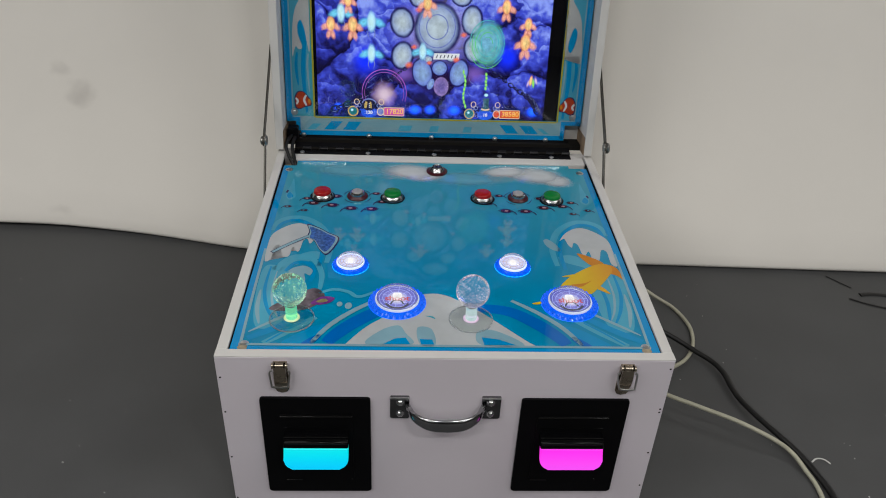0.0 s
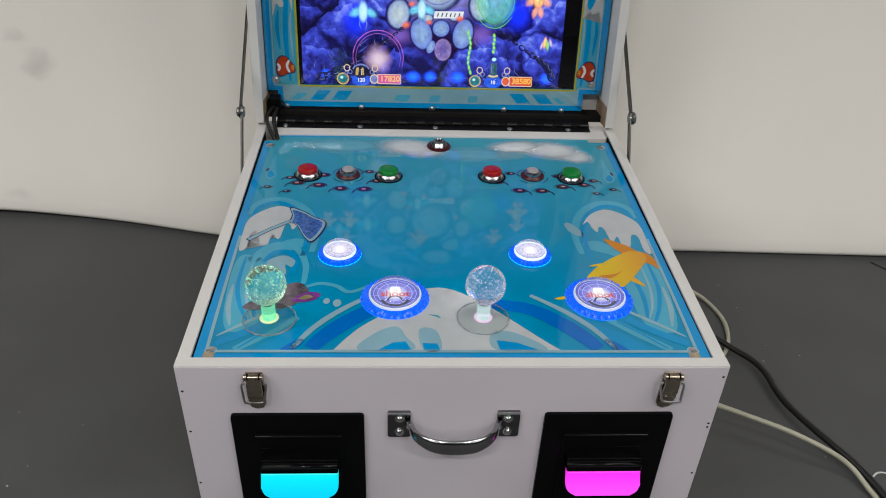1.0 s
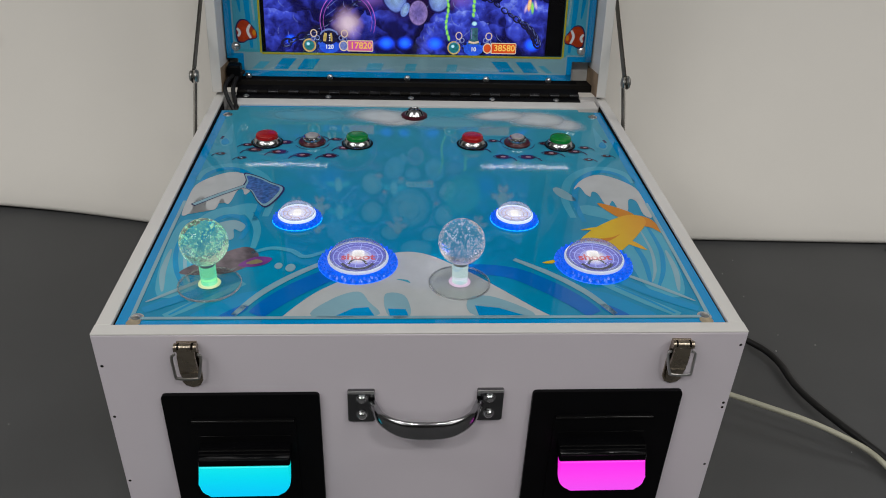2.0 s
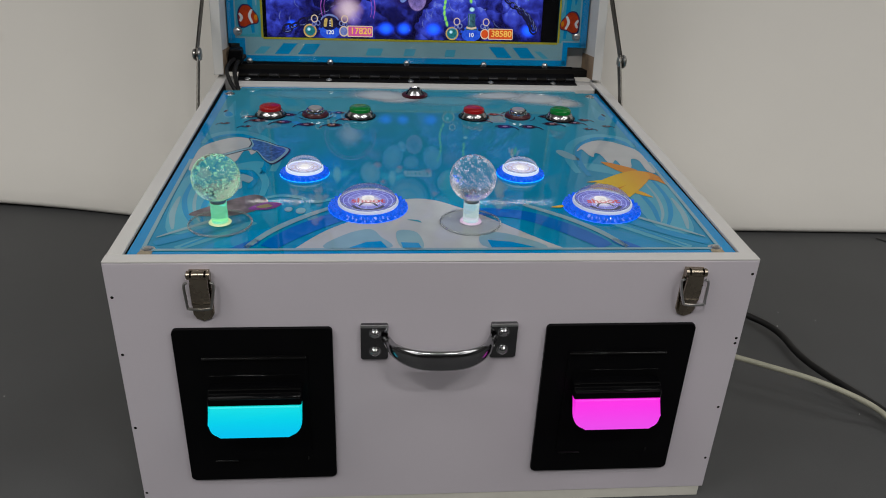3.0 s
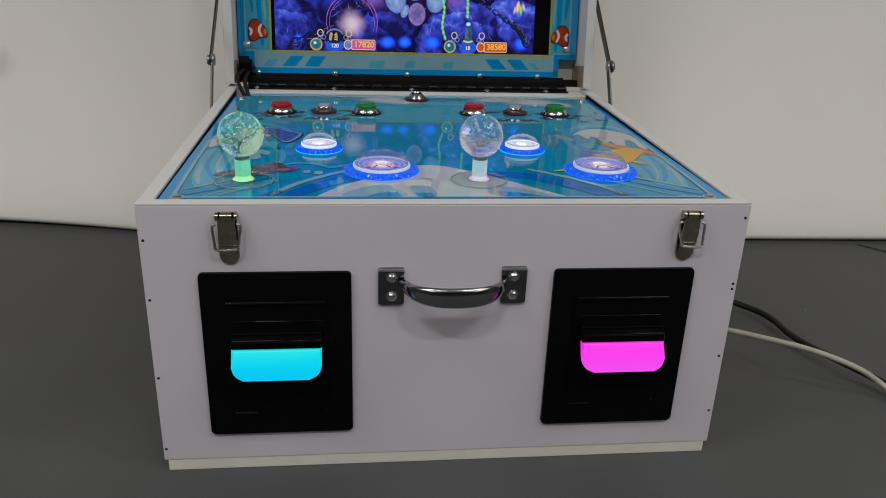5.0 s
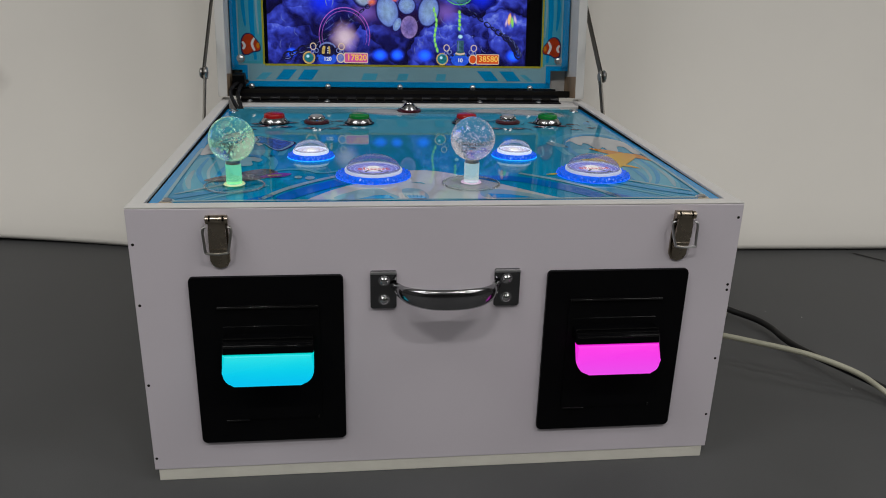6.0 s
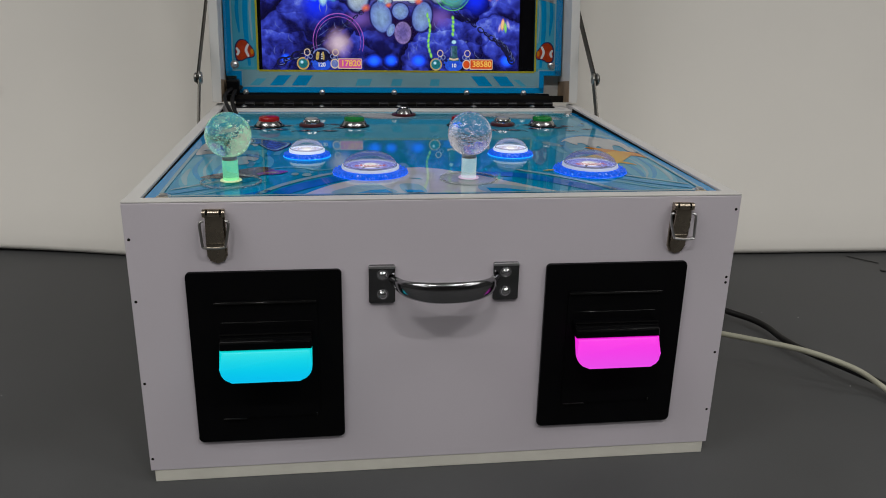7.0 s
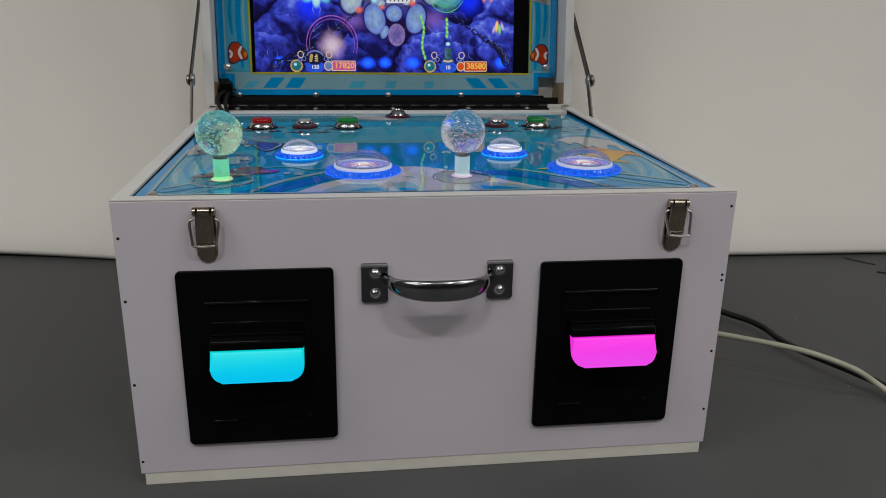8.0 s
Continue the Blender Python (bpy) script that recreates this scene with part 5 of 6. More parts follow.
def glow_mat(name, colour, power, vary=0.0, scale=60.0, second=None):
    """A lit picture element of the display."""
    m = mat(name, (0.004, 0.004, 0.005), 0.02, vary=0.0, glow=colour, power=power)
    if vary:
        nt = m.node_tree
        p = nt.nodes["Principled BSDF"]
        tc = nt.nodes.new("ShaderNodeTexCoord")
        n = nt.nodes.new("ShaderNodeTexNoise")
        n.inputs["Scale"].default_value, n.inputs["Detail"].default_value, n.inputs["Distortion"].default_value = scale, 5, 0.6
        nt.links.new(tc.outputs["Object"], n.inputs["Vector"])
        r = nt.nodes.new("ShaderNodeMapRange")
        r.inputs["From Min"].default_value, r.inputs["From Max"].default_value = 0.5 - 0.5 * (1 - vary) - 0.05, 0.5 + 0.5 * (1 - vary) + 0.05
        nt.links.new(n.outputs["Fac"], r.inputs["Value"])
        mix = nt.nodes.new("ShaderNodeMix")
        mix.data_type = "RGBA"
        mix.inputs[6].default_value, mix.inputs[7].default_value = (*(second or [c * 0.2 for c in colour]), 1), (*colour, 1)
        nt.links.new(r.outputs[0], mix.inputs["Factor"])
        nt.links.new(mix.outputs[2], p.inputs["Emission Color"])
    return m


def calc(nt, kind, a, b, c=None):
    """A math node on two or three values or sockets."""
    n = nt.nodes.new("ShaderNodeMath")
    n.operation = kind
    for k, v in enumerate((a, b, c)):
        if v is None:
            continue
        if isinstance(v, (int, float)):
            n.inputs[k].default_value = v
        else:
            nt.links.new(v, n.inputs[k])
    return n.outputs[0]


def cave_mat():
    """Undersea rocks of the game's picture: two sizes of tilted facets, dark clefts and fine grain."""
    m = mat("display_cave", (0.004, 0.004, 0.005), 0.02, vary=0.0, glow=(0.1, 0.1, 0.6), power=1.0)
    nt = m.node_tree
    p = nt.nodes["Principled BSDF"]
    tc = nt.nodes.new("ShaderNodeTexCoord")
    warp = nt.nodes.new("ShaderNodeTexNoise")
    warp.inputs["Scale"].default_value, warp.inputs["Detail"].default_value = 16, 4
    nt.links.new(tc.outputs["Object"], warp.inputs["Vector"])
    add = nt.nodes.new("ShaderNodeVectorMath")
    add.operation = "MULTIPLY_ADD"
    add.inputs[1].default_value = (0.085, 0.085, 0.0)
    nt.links.new(warp.outputs["Color"], add.inputs[0])
    nt.links.new(tc.outputs["Object"], add.inputs[2])
    total = None
    for scale, gain, lean in ((13.0, 5.0, (-0.55, 0.83, 0)), (37.0, 7.0, (0.35, 0.94, 0))):
        vor = nt.nodes.new("ShaderNodeTexVoronoi")
        vor.voronoi_dimensions = "2D"
        vor.inputs["Scale"].default_value = scale
        nt.links.new(add.outputs[0], vor.inputs["Vector"])
        sub = nt.nodes.new("ShaderNodeVectorMath")
        sub.operation = "SUBTRACT"
        nt.links.new(add.outputs[0], sub.inputs[0])
        nt.links.new(vor.outputs["Position"], sub.inputs[1])
        dot = nt.nodes.new("ShaderNodeVectorMath")
        dot.operation = "DOT_PRODUCT"
        dot.inputs[1].default_value = lean
        nt.links.new(sub.outputs[0], dot.inputs[0])
        part_value = calc(nt, "MULTIPLY", dot.outputs["Value"], gain)
        cell = nt.nodes.new("ShaderNodeSeparateColor")
        nt.links.new(vor.outputs["Color"], cell.inputs[0])
        part_value = calc(nt, "MULTIPLY_ADD", cell.outputs[0], 0.14, part_value)
        total = part_value if total is None else calc(nt, "ADD", total, part_value)
    edge = nt.nodes.new("ShaderNodeTexVoronoi")
    edge.voronoi_dimensions, edge.feature = "2D", "DISTANCE_TO_EDGE"
    edge.inputs["Scale"].default_value = 13.0
    nt.links.new(add.outputs[0], edge.inputs["Vector"])
    cleft = nt.nodes.new("ShaderNodeMapRange")
    cleft.interpolation_type = "SMOOTHSTEP"
    cleft.inputs["From Max"].default_value = 0.13
    cleft.inputs["To Min"].default_value, cleft.inputs["To Max"].default_value = -0.22, 0.0
    nt.links.new(edge.outputs["Distance"], cleft.inputs["Value"])
    grain = nt.nodes.new("ShaderNodeTexNoise")
    grain.inputs["Scale"].default_value, grain.inputs["Detail"].default_value, grain.inputs["Distortion"].default_value = 85, 8, 0.4
    nt.links.new(tc.outputs["Object"], grain.inputs["Vector"])
    up = nt.nodes.new("ShaderNodeSeparateXYZ")
    nt.links.new(tc.outputs["Object"], up.inputs[0])
    rise = nt.nodes.new("ShaderNodeMapRange")
    rise.inputs["From Min"].default_value, rise.inputs["From Max"].default_value = 0.03, 0.20
    rise.inputs["To Min"].default_value, rise.inputs["To Max"].default_value = -0.20, 0.19
    nt.links.new(up.outputs["Y"], rise.inputs["Value"])
    total = calc(nt, "ADD", total, cleft.outputs[0])
    total = calc(nt, "MULTIPLY_ADD", grain.outputs["Fac"], 0.85, total)
    total = calc(nt, "ADD", total, rise.outputs[0])
    ramp = nt.nodes.new("ShaderNodeValToRGB")
    el = ramp.color_ramp.elements
    el[0].position, el[0].color = 0.12, (0.004, 0.003, 0.035, 1)
    el[1].position, el[1].color = 0.98, (0.28, 0.38, 1.0, 1)
    for pos, c in ((0.34, (0.008, 0.008, 0.10, 1)), (0.52, (0.024, 0.032, 0.34, 1)), (0.72, (0.055, 0.085, 0.70, 1))):
        e = el.new(pos)
        e.color = c
    nt.links.new(total, ramp.inputs["Fac"])
    nt.links.new(ramp.outputs["Color"], p.inputs["Emission Color"])
    return m


def blob_mat(name, core, edge, power, sharp=0.0, grain=0.3, texture=0.3, scale=2.2, strength=1.0, hollow=0.0):
    """A soft patch of the display's picture on a unit disc; sharp: where its edge begins to thin out, hollow: how far its middle is clear."""
    m = bpy.data.materials.new(name)
    m.use_nodes = True
    nt = m.node_tree
    nt.nodes.remove(nt.nodes["Principled BSDF"])
    tc, info, ln, n, em, tr, sh = (nt.nodes.new(k) for k in ("ShaderNodeTexCoord", "ShaderNodeObjectInfo", "ShaderNodeVectorMath", "ShaderNodeTexNoise", "ShaderNodeEmission", "ShaderNodeBsdfTransparent", "ShaderNodeMixShader"))
    ln.operation = "LENGTH"
    nt.links.new(tc.outputs["Object"], ln.inputs[0])
    n.noise_dimensions = "4D"
    n.inputs["Scale"].default_value, n.inputs["Detail"].default_value = scale, 5
    nt.links.new(tc.outputs["Object"], n.inputs["Vector"])
    nt.links.new(calc(nt, "MULTIPLY", info.outputs["Random"], 50.0), n.inputs["W"])
    ragged = calc(nt, "SUBTRACT", n.outputs["Fac"], 0.5)
    far = calc(nt, "MULTIPLY_ADD", ragged, grain, ln.outputs["Value"])
    fade = nt.nodes.new("ShaderNodeMapRange")
    fade.interpolation_type = "SMOOTHSTEP"
    fade.inputs["From Min"].default_value, fade.inputs["From Max"].default_value = sharp, 0.99 - 0.35 * grain
    fade.inputs["To Min"].default_value, fade.inputs["To Max"].default_value = strength, 0.0
    nt.links.new(far, fade.inputs["Value"])
    alpha = fade.outputs[0]
    if hollow:
        inner = nt.nodes.new("ShaderNodeMapRange")
        inner.interpolation_type = "SMOOTHSTEP"
        inner.inputs["From Min"].default_value, inner.inputs["From Max"].default_value = hollow - 0.25, hollow
        inner.inputs["To Min"].default_value, inner.inputs["To Max"].default_value = 0.12, 1.0
        nt.links.new(far, inner.inputs["Value"])
        alpha = calc(nt, "MULTIPLY", alpha, inner.outputs[0])
    mix = nt.nodes.new("ShaderNodeMix")
    mix.data_type = "RGBA"
    mix.inputs[6].default_value, mix.inputs[7].default_value = (*core, 1), (*edge, 1)
    nt.links.new(calc(nt, "MULTIPLY", far, far), mix.inputs["Factor"])
    nt.links.new(mix.outputs[2], em.inputs["Color"])
    nt.links.new(calc(nt, "MULTIPLY_ADD", ragged, 2.6 * texture * power, power), em.inputs["Strength"])
    nt.links.new(alpha, sh.inputs[0])
    nt.links.new(tr.outputs[0], sh.inputs[1])
    nt.links.new(em.outputs[0], sh.inputs[2])
    nt.links.new(sh.outputs[0], nt.nodes["Material Output"].inputs[0])
    return m


SM = BM @ pose(0, 0.0036, -0.0045)
screen = part("display_screen", boxed(OX0 - 0.004, OX1 + 0.004, OS0 - 0.004, OS1 + 0.004, -0.004, 0.0), M_BORDER, cabinet, "lit flat display showing a colourful undersea game", SM)
AX0, AX1, AS0, AS1 = -0.1870, 0.1745, 0.0275, 0.330


def pic(bm, material, name="picture"):
    return part(name, bm, material, screen)


LEVEL = itertools.cycle(range(12))


def blob(x, y, rx, ry, material, z, turn=0.0, name="light_picture"):
    ob = part(name, disc(0, 0, 1.0, 1.0, 0.0, 26), material, screen, m=pose(x, y, z + 2e-6 * next(LEVEL), 0, 0, turn) @ Matrix.Diagonal((rx, ry, 1, 1)))
    ob.visible_shadow = False
    return ob


G_CAVE = cave_mat()
G_WHITE = glow_mat("display_white", (0.9, 0.95, 1.0), 0.85)
G_PALE = glow_mat("display_pale_line", (0.42, 0.55, 1.0), 0.60, 0.5, 300, (0.15, 0.20, 0.8))
G_NAVY = glow_mat("display_navy", (0.006, 0.005, 0.035), 0.6, 0.5, 200, (0.03, 0.03, 0.12))
G_GOLD = glow_mat("display_gold", (0.95, 0.72, 0.25), 0.8, 0.5, 220, (0.45, 0.30, 0.06))
G_TEAL = glow_mat("display_teal", (0.03, 0.42, 0.45), 0.7, 0.5, 240, (0.01, 0.10, 0.14))
G_BASE = glow_mat("display_gun_blue", (0.04, 0.18, 1.0), 0.9, 0.5, 260, (0.01, 0.04, 0.65))
G_BOTTLE = glow_mat("display_bottle", (0.10, 0.32, 0.40), 0.7, 0.5, 260, (0.01, 0.03, 0.06))
G_CREAM = glow_mat("display_cream", (1.0, 0.78, 0.55), 0.75)
G_MAGENTA = glow_mat("display_magenta", (0.85, 0.08, 0.62), 0.75, 0.5, 120, (0.85, 0.18, 0.30))
G_RED = glow_mat("display_red", (0.95, 0.14, 0.02), 0.8, 0.5, 120, (0.75, 0.05, 0.02))
G_DIGIT = glow_mat("display_digit", (1.0, 0.60, 0.12), 0.95)
G_LIME = glow_mat("display_lime", (0.22, 0.95, 0.12), 0.8, 0.5, 200, (0.05, 0.60, 0.30))
G_NET = glow_mat("display_net", (0.12, 0.80, 0.50), 0.8, 0.5, 200, (0.05, 0.40, 0.80))
B_DEEP = blob_mat("display_deep_blue", (0.008, 0.03, 1.0), (0.01, 0.02, 0.7), 1.2, 0.1, 0.35, 0.1)
B_SKY = blob_mat("display_blue_light", (0.012, 0.10, 1.0), (0.0, 0.02, 0.9), 2.4, 0.05, 0.15, 0.1)
B_VIOLET = blob_mat("display_violet_haze", (0.40, 0.22, 1.0), (0.16, 0.06, 0.8), 0.65, 0.0, 0.35, 0.25, strength=0.75)
B_BRIGHT = blob_mat("display_bright_haze", (0.68, 0.62, 1.0), (0.22, 0.18, 1.0), 0.72, 0.0, 0.40, 0.3, strength=0.85)
B_DARK = blob_mat("display_dark_mauve", (0.022, 0.008, 0.05), (0.03, 0.012, 0.10), 0.8, 0.2, 0.45, 0.3, strength=0.9)
B_STONE = blob_mat("display_stone", (0.38, 0.60, 1.0), (0.12, 0.18, 0.85), 0.72, 0.82, 0.16, 0.55, 2.6)
B_LIGHTSTONE = blob_mat("display_light_stone", (0.75, 0.92, 1.0), (0.22, 0.36, 1.0), 0.88, 0.70, 0.20, 0.5, 2.6, 0.72)
B_OUTLINE = blob_mat("display_stone_outline", (0.01, 0.01, 0.06), (0.02, 0.015, 0.14), 0.8, 0.80, 0.12, 0.1)
B_FACE = blob_mat("display_face", (0.26, 0.20, 0.70), (0.60, 0.42, 1.0), 0.55, 0.85, 0.05, 0.7, 4.0)
B_EMBER = blob_mat("display_ember", (1.0, 0.22, 0.12), (0.7, 0.05, 0.35), 0.9, 0.1, 0.5, 0.3)
B_PINK = blob_mat("display_pink_burst", (1.0, 0.80, 0.95), (0.75, 0.10, 1.0), 0.95, 0.05, 0.55, 0.3, strength=0.8)
G_PINK = glow_mat("display_pink_line", (0.95, 0.30, 1.0), 0.65, 0.5, 160, (0.35, 0.06, 0.8))
B_NET = blob_mat("display_net_glow", (0.30, 0.85, 0.95), (0.10, 0.85, 0.30), 0.75, 0.55, 0.30, 0.6, 5.0, 0.7)
B_LIME = blob_mat("display_lime_glow", (0.40, 1.0, 0.15), (0.05, 0.75, 0.20), 0.85, 0.3, 0.40, 0.3)
B_BODY = blob_mat("display_fish_body", (1.0, 0.72, 0.30), (0.90, 0.05, 0.02), 1.0, 0.55, 0.3, 0.6)
B_FIN = blob_mat("display_fish_fin", (1.0, 0.48, 0.34), (0.95, 0.14, 0.08), 1.0, 0.25, 0.7, 0.6, 3.5, 0.9)
B_WING = blob_mat("display_ray_wing", (0.20, 0.75, 1.0), (0.03, 0.25, 0.95), 0.95, 0.25, 0.6, 0.6, 3.5, 0.95)
B_RAY = blob_mat("display_ray_body", (0.60, 0.95, 1.0), (0.05, 0.40, 1.0), 1.0, 0.5, 0.25, 0.3)
S1, S2, S3, S4, S5 = (0.00015 * k for k in range(1, 6))

pic(flat([(AX0, AS0), (AX1, AS0), (AX1, AS1), (AX0, AS1)], S1, smooth=False), G_CAVE, "cave_picture")
# depths of blue, haze round the hanging stones, and the dark hollow under them
for x, y, rx, ry, m_ in ((-0.112, 0.118, 0.034, 0.036, B_DEEP), (0.110, 0.128, 0.030, 0.034, B_DEEP), (0.000, 0.165, 0.105, 0.080, B_BRIGHT), (-0.005, 0.088, 0.075, 0.030, B_DARK), (-0.052, 0.098, 0.030, 0.022, B_VIOLET), (0.060, 0.100, 0.032, 0.024, B_VIOLET)):
    blob(x, y, rx, ry, m_, S1 + 0.00006)
for x, y, rx, ry in ((-0.033, 0.0405, 0.0150, 0.0115), (-0.009, 0.041, 0.0130, 0.0110), (0.030, 0.041, 0.0150, 0.0120), (0.157, 0.0415, 0.0150, 0.0120), (-0.155, 0.043, 0.010, 0.009)):
    blob(x, y, rx, ry, B_SKY, S2)
rng = random.Random(11)
for k in range(34):
    x, y = rng.uniform(AX0 + 0.006, AX1 - 0.006), rng.uniform(AS0 + 0.006, 0.225)
    r = rng.choice((0.0005, 0.0007, 0.0010))
    pic(disc(x, y, r, r, S2, 8), G_PALE, "bubble_picture")
for k in range(24):
    x, y = rng.uniform(AX0 + 0.012, AX1 - 0.012), rng.uniform(AS0 + 0.008, 0.085)
    a = rng.uniform(-1.4, 1.4)
    pic(ribbon([(x, y), (x + 0.008 * math.sin(a), y + 0.005), (x + 0.013 * math.sin(a) + 0.003, y + 0.011)], 0.0006, S2, 0.9, 4), G_PALE, "weed_picture")
# stone figure hanging in chains, as plain slabs and rings
for cx, cy, rx, ry, turn in ((-0.055, 0.176, 0.019, 0.024, 10), (-0.054, 0.126, 0.018, 0.023, -8), (-0.0225, 0.100, 0.0165, 0.0235, 12), (0.0350, 0.101, 0.0155, 0.0230, -12), (0.056, 0.138, 0.0155, 0.0220, 12), (0.052, 0.182, 0.017, 0.024, 0),
                             (0.0045, 0.108, 0.0130, 0.0125, 0), (-0.028, 0.215, 0.018, 0.016, 30), (0.034, 0.218, 0.018, 0.016, -30), (-0.0090, 0.0825, 0.0060, 0.0105, -22), (0.012, 0.245, 0.03, 0.02, 0), (-0.014, 0.1215, 0.008, 0.006, 0), (0.022, 0.1235, 0.008, 0.0055, 0)):
    blob(cx, cy, rx * 1.12, ry * 1.10, B_OUTLINE, S2 + 0.00004, turn, "stone_picture")
    blob(cx, cy, rx, ry, B_LIGHTSTONE if cy > 0.115 else B_STONE, S2 + 0.00008, turn, "stone_picture")
blob(-0.001, 0.169, 0.041, 0.046, B_OUTLINE, S2 + 0.00004, 0, "stone_picture")
blob(-0.001, 0.169, 0.038, 0.043, B_LIGHTSTONE, S2 + 0.00008, 0, "stone_picture")
for r, w in ((0.0280, 0.0018), (0.0165, 0.0016)):
    pic(ribbon([(-0.001 + r * math.cos(2 * math.pi * k / 16), 0.171 + 1.12 * r * math.sin(2 * math.pi * k / 16)) for k in range(17)], w, S3, steps=3), G_PALE, "ring_picture")
pic(flat([(-0.006, 0.1215), (0.034, 0.1225), (0.035, 0.1315), (-0.005, 0.1310)], S3, smooth=False), G_WHITE, "plate_picture")
for k in range(6):
    pic(ribbon([(-0.001 + 0.0058 * k, 0.1240), (0.0005 + 0.0058 * k, 0.1290)], 0.0014, S3 + 0.00005, steps=2), G_NAVY, "plate_picture")
blob(0.0078, 0.0790, 0.0128, 0.0165, B_FACE, S3, 0, "face_picture")
for x, y, r in ((-0.044, 0.112, 0.010), (-0.012, 0.116, 0.007), (0.030, 0.122, 0.009), (-0.036, 0.140, 0.008), (0.040, 0.160, 0.008), (-0.030, 0.196, 0.009)):
    blob(x, y, r, r * 0.8, B_EMBER, S3 + 0.00003, 20)
# chains of dark links that grow towards the viewer
for pts in ([(-0.044, 0.110), (-0.066, 0.094), (-0.087, 0.079), (-0.110, 0.064), (-0.130, 0.052), (-0.160, 0.039)], [(0.078, 0.113), (0.099, 0.097), (0.1275, 0.078), (0.146, 0.066), (0.1565, 0.056), (0.163, 0.044)]):
    line = spline(pts, 3)
    for k, p in enumerate(line):
        d = line[min(k + 1, len(line) - 1)] - line[max(k - 1, 0)]
        a, size = math.atan2(d[1], d[0]), 0.75 + 0.80 * k / len(line)
        rx, ry = 0.0046 * size, (0.0030 if k % 2 else 0.0014) * size
        c, si = math.cos(a), math.sin(a)
        ring = [(p[0] + c * rx * math.cos(q) - si * ry * math.sin(q), p[1] + si * rx * math.cos(q) + c * ry * math.sin(q)) for q in [2 * math.pi * h / 10 for h in range(11)]]
        pic(ribbon(ring, 0.0018 * size, S3 + 0.00002 * (k % 2), steps=2), G_NAVY, "chain_picture")
        pic(ribbon([(q[0], q[1] + 0.0003) for q in ring[1:4]], 0.0005 * size, S3 + 0.00005, 0.5, 3), G_PALE, "chain_picture")


def ray_fish(x, y, k):
    for sx in (-1, 1):
        blob(x + sx * 0.010 * k, y - 0.001 * k, 0.0160 * k, 0.0095 * k, B_WING, S4, -sx * 28, "fish_picture")
        pic(ribbon([(x + sx * 0.003 * k, y - 0.008 * k), (x + sx * 0.005 * k, y - 0.016 * k), (x + sx * 0.003 * k, y - 0.023 * k)], 0.0012 * k, S4 + 0.00003, 0.8), G_PALE, "fish_picture")
    blob(x, y, 0.0085 * k, 0.0190 * k, B_RAY, S4 + 0.00006, 0, "fish_picture")


def gold_fish(x, y, k):
    for sx in (-1, 1):
        blob(x + sx * 0.0095 * k, y - 0.003 * k, 0.0140 * k, 0.0090 * k, B_FIN, S4, -sx * 40, "fish_picture")
        blob(x + sx * 0.0035 * k, y - 0.016 * k, 0.0070 * k, 0.0140 * k, B_FIN, S4 + 0.00002, sx * 14, "fish_picture")
    blob(x, y + 0.001 * k, 0.0100 * k, 0.0170 * k, B_BODY, S4 + 0.00005, 0, "fish_picture")


for q in ((-0.148, 0.188, 1.0), (-0.102, 0.176, 1.1), (-0.102, 0.128, 1.0), (-0.0225, 0.133, 0.95)):
    ray_fish(*q)
for q in ((-0.164, 0.170, 0.9), (-0.1306, 0.170, 0.95), (-0.137, 0.206, 0.8), (-0.0167, 0.205, 0.9), (0.104, 0.203, 0.9), (0.1366, 0.150, 1.05), (0.139, 0.178, 0.8)):
    gold_fish(*q)
# glowing net on its lime handle, drifting weed and the pink burst
blob(0.0776, 0.148, 0.034, 0.045, B_NET, S4, 0, "net_picture")
for k in range(13):
    a0, r0 = k * 2.4, 0.008 + 0.0018 * k
    pic(ribbon([(0.0776 + r0 * math.cos(a0 + q), 0.148 + 1.28 * r0 * math.sin(a0 + q)) for q in (0, 0.5, 1.0, 1.5, 2.0)], 0.0011, S4 + 0.00006, 0.4, 3), G_NET if k % 3 else G_LIME, "net_picture")
for k in range(5):
    blob(0.0785 + 0.0006 * (k % 2), 0.100 - 0.0055 * k, 0.0032, 0.0048, B_LIME, S4, 10, "net_picture")
for k in range(9):
    blob(0.0425 + 0.0022 * math.sin(0.8 * k) + 0.0006 * k, 0.103 - 0.0068 * k, 0.0028, 0.0062, B_LIME, S4 + 0.00001 * k, 12 * math.sin(k), "weed_picture")
blob(-0.082, 0.064, 0.029, 0.031, B_PINK, S4 + 0.00005, 0, "burst_picture")
for r, w, m_ in ((0.035, 0.0013, G_PINK), (0.031, 0.0008, G_PINK)):
    pic(ribbon([(-0.082 + r * math.cos(radians(a)), 0.066 + 1.08 * r * math.sin(radians(a))) for a in range(-20, 201, 20)], w, S4, 0.5, 4), m_, "burst_picture")
for k in range(4):
    blob(0.146 + 0.004 * k, 0.088 + 0.004 * (k % 2), 0.0035, 0.011, (B_PINK, B_BODY, B_LIME, B_PINK)[k], S4 - 0.00003, -15 + 10 * k, "coral_picture")


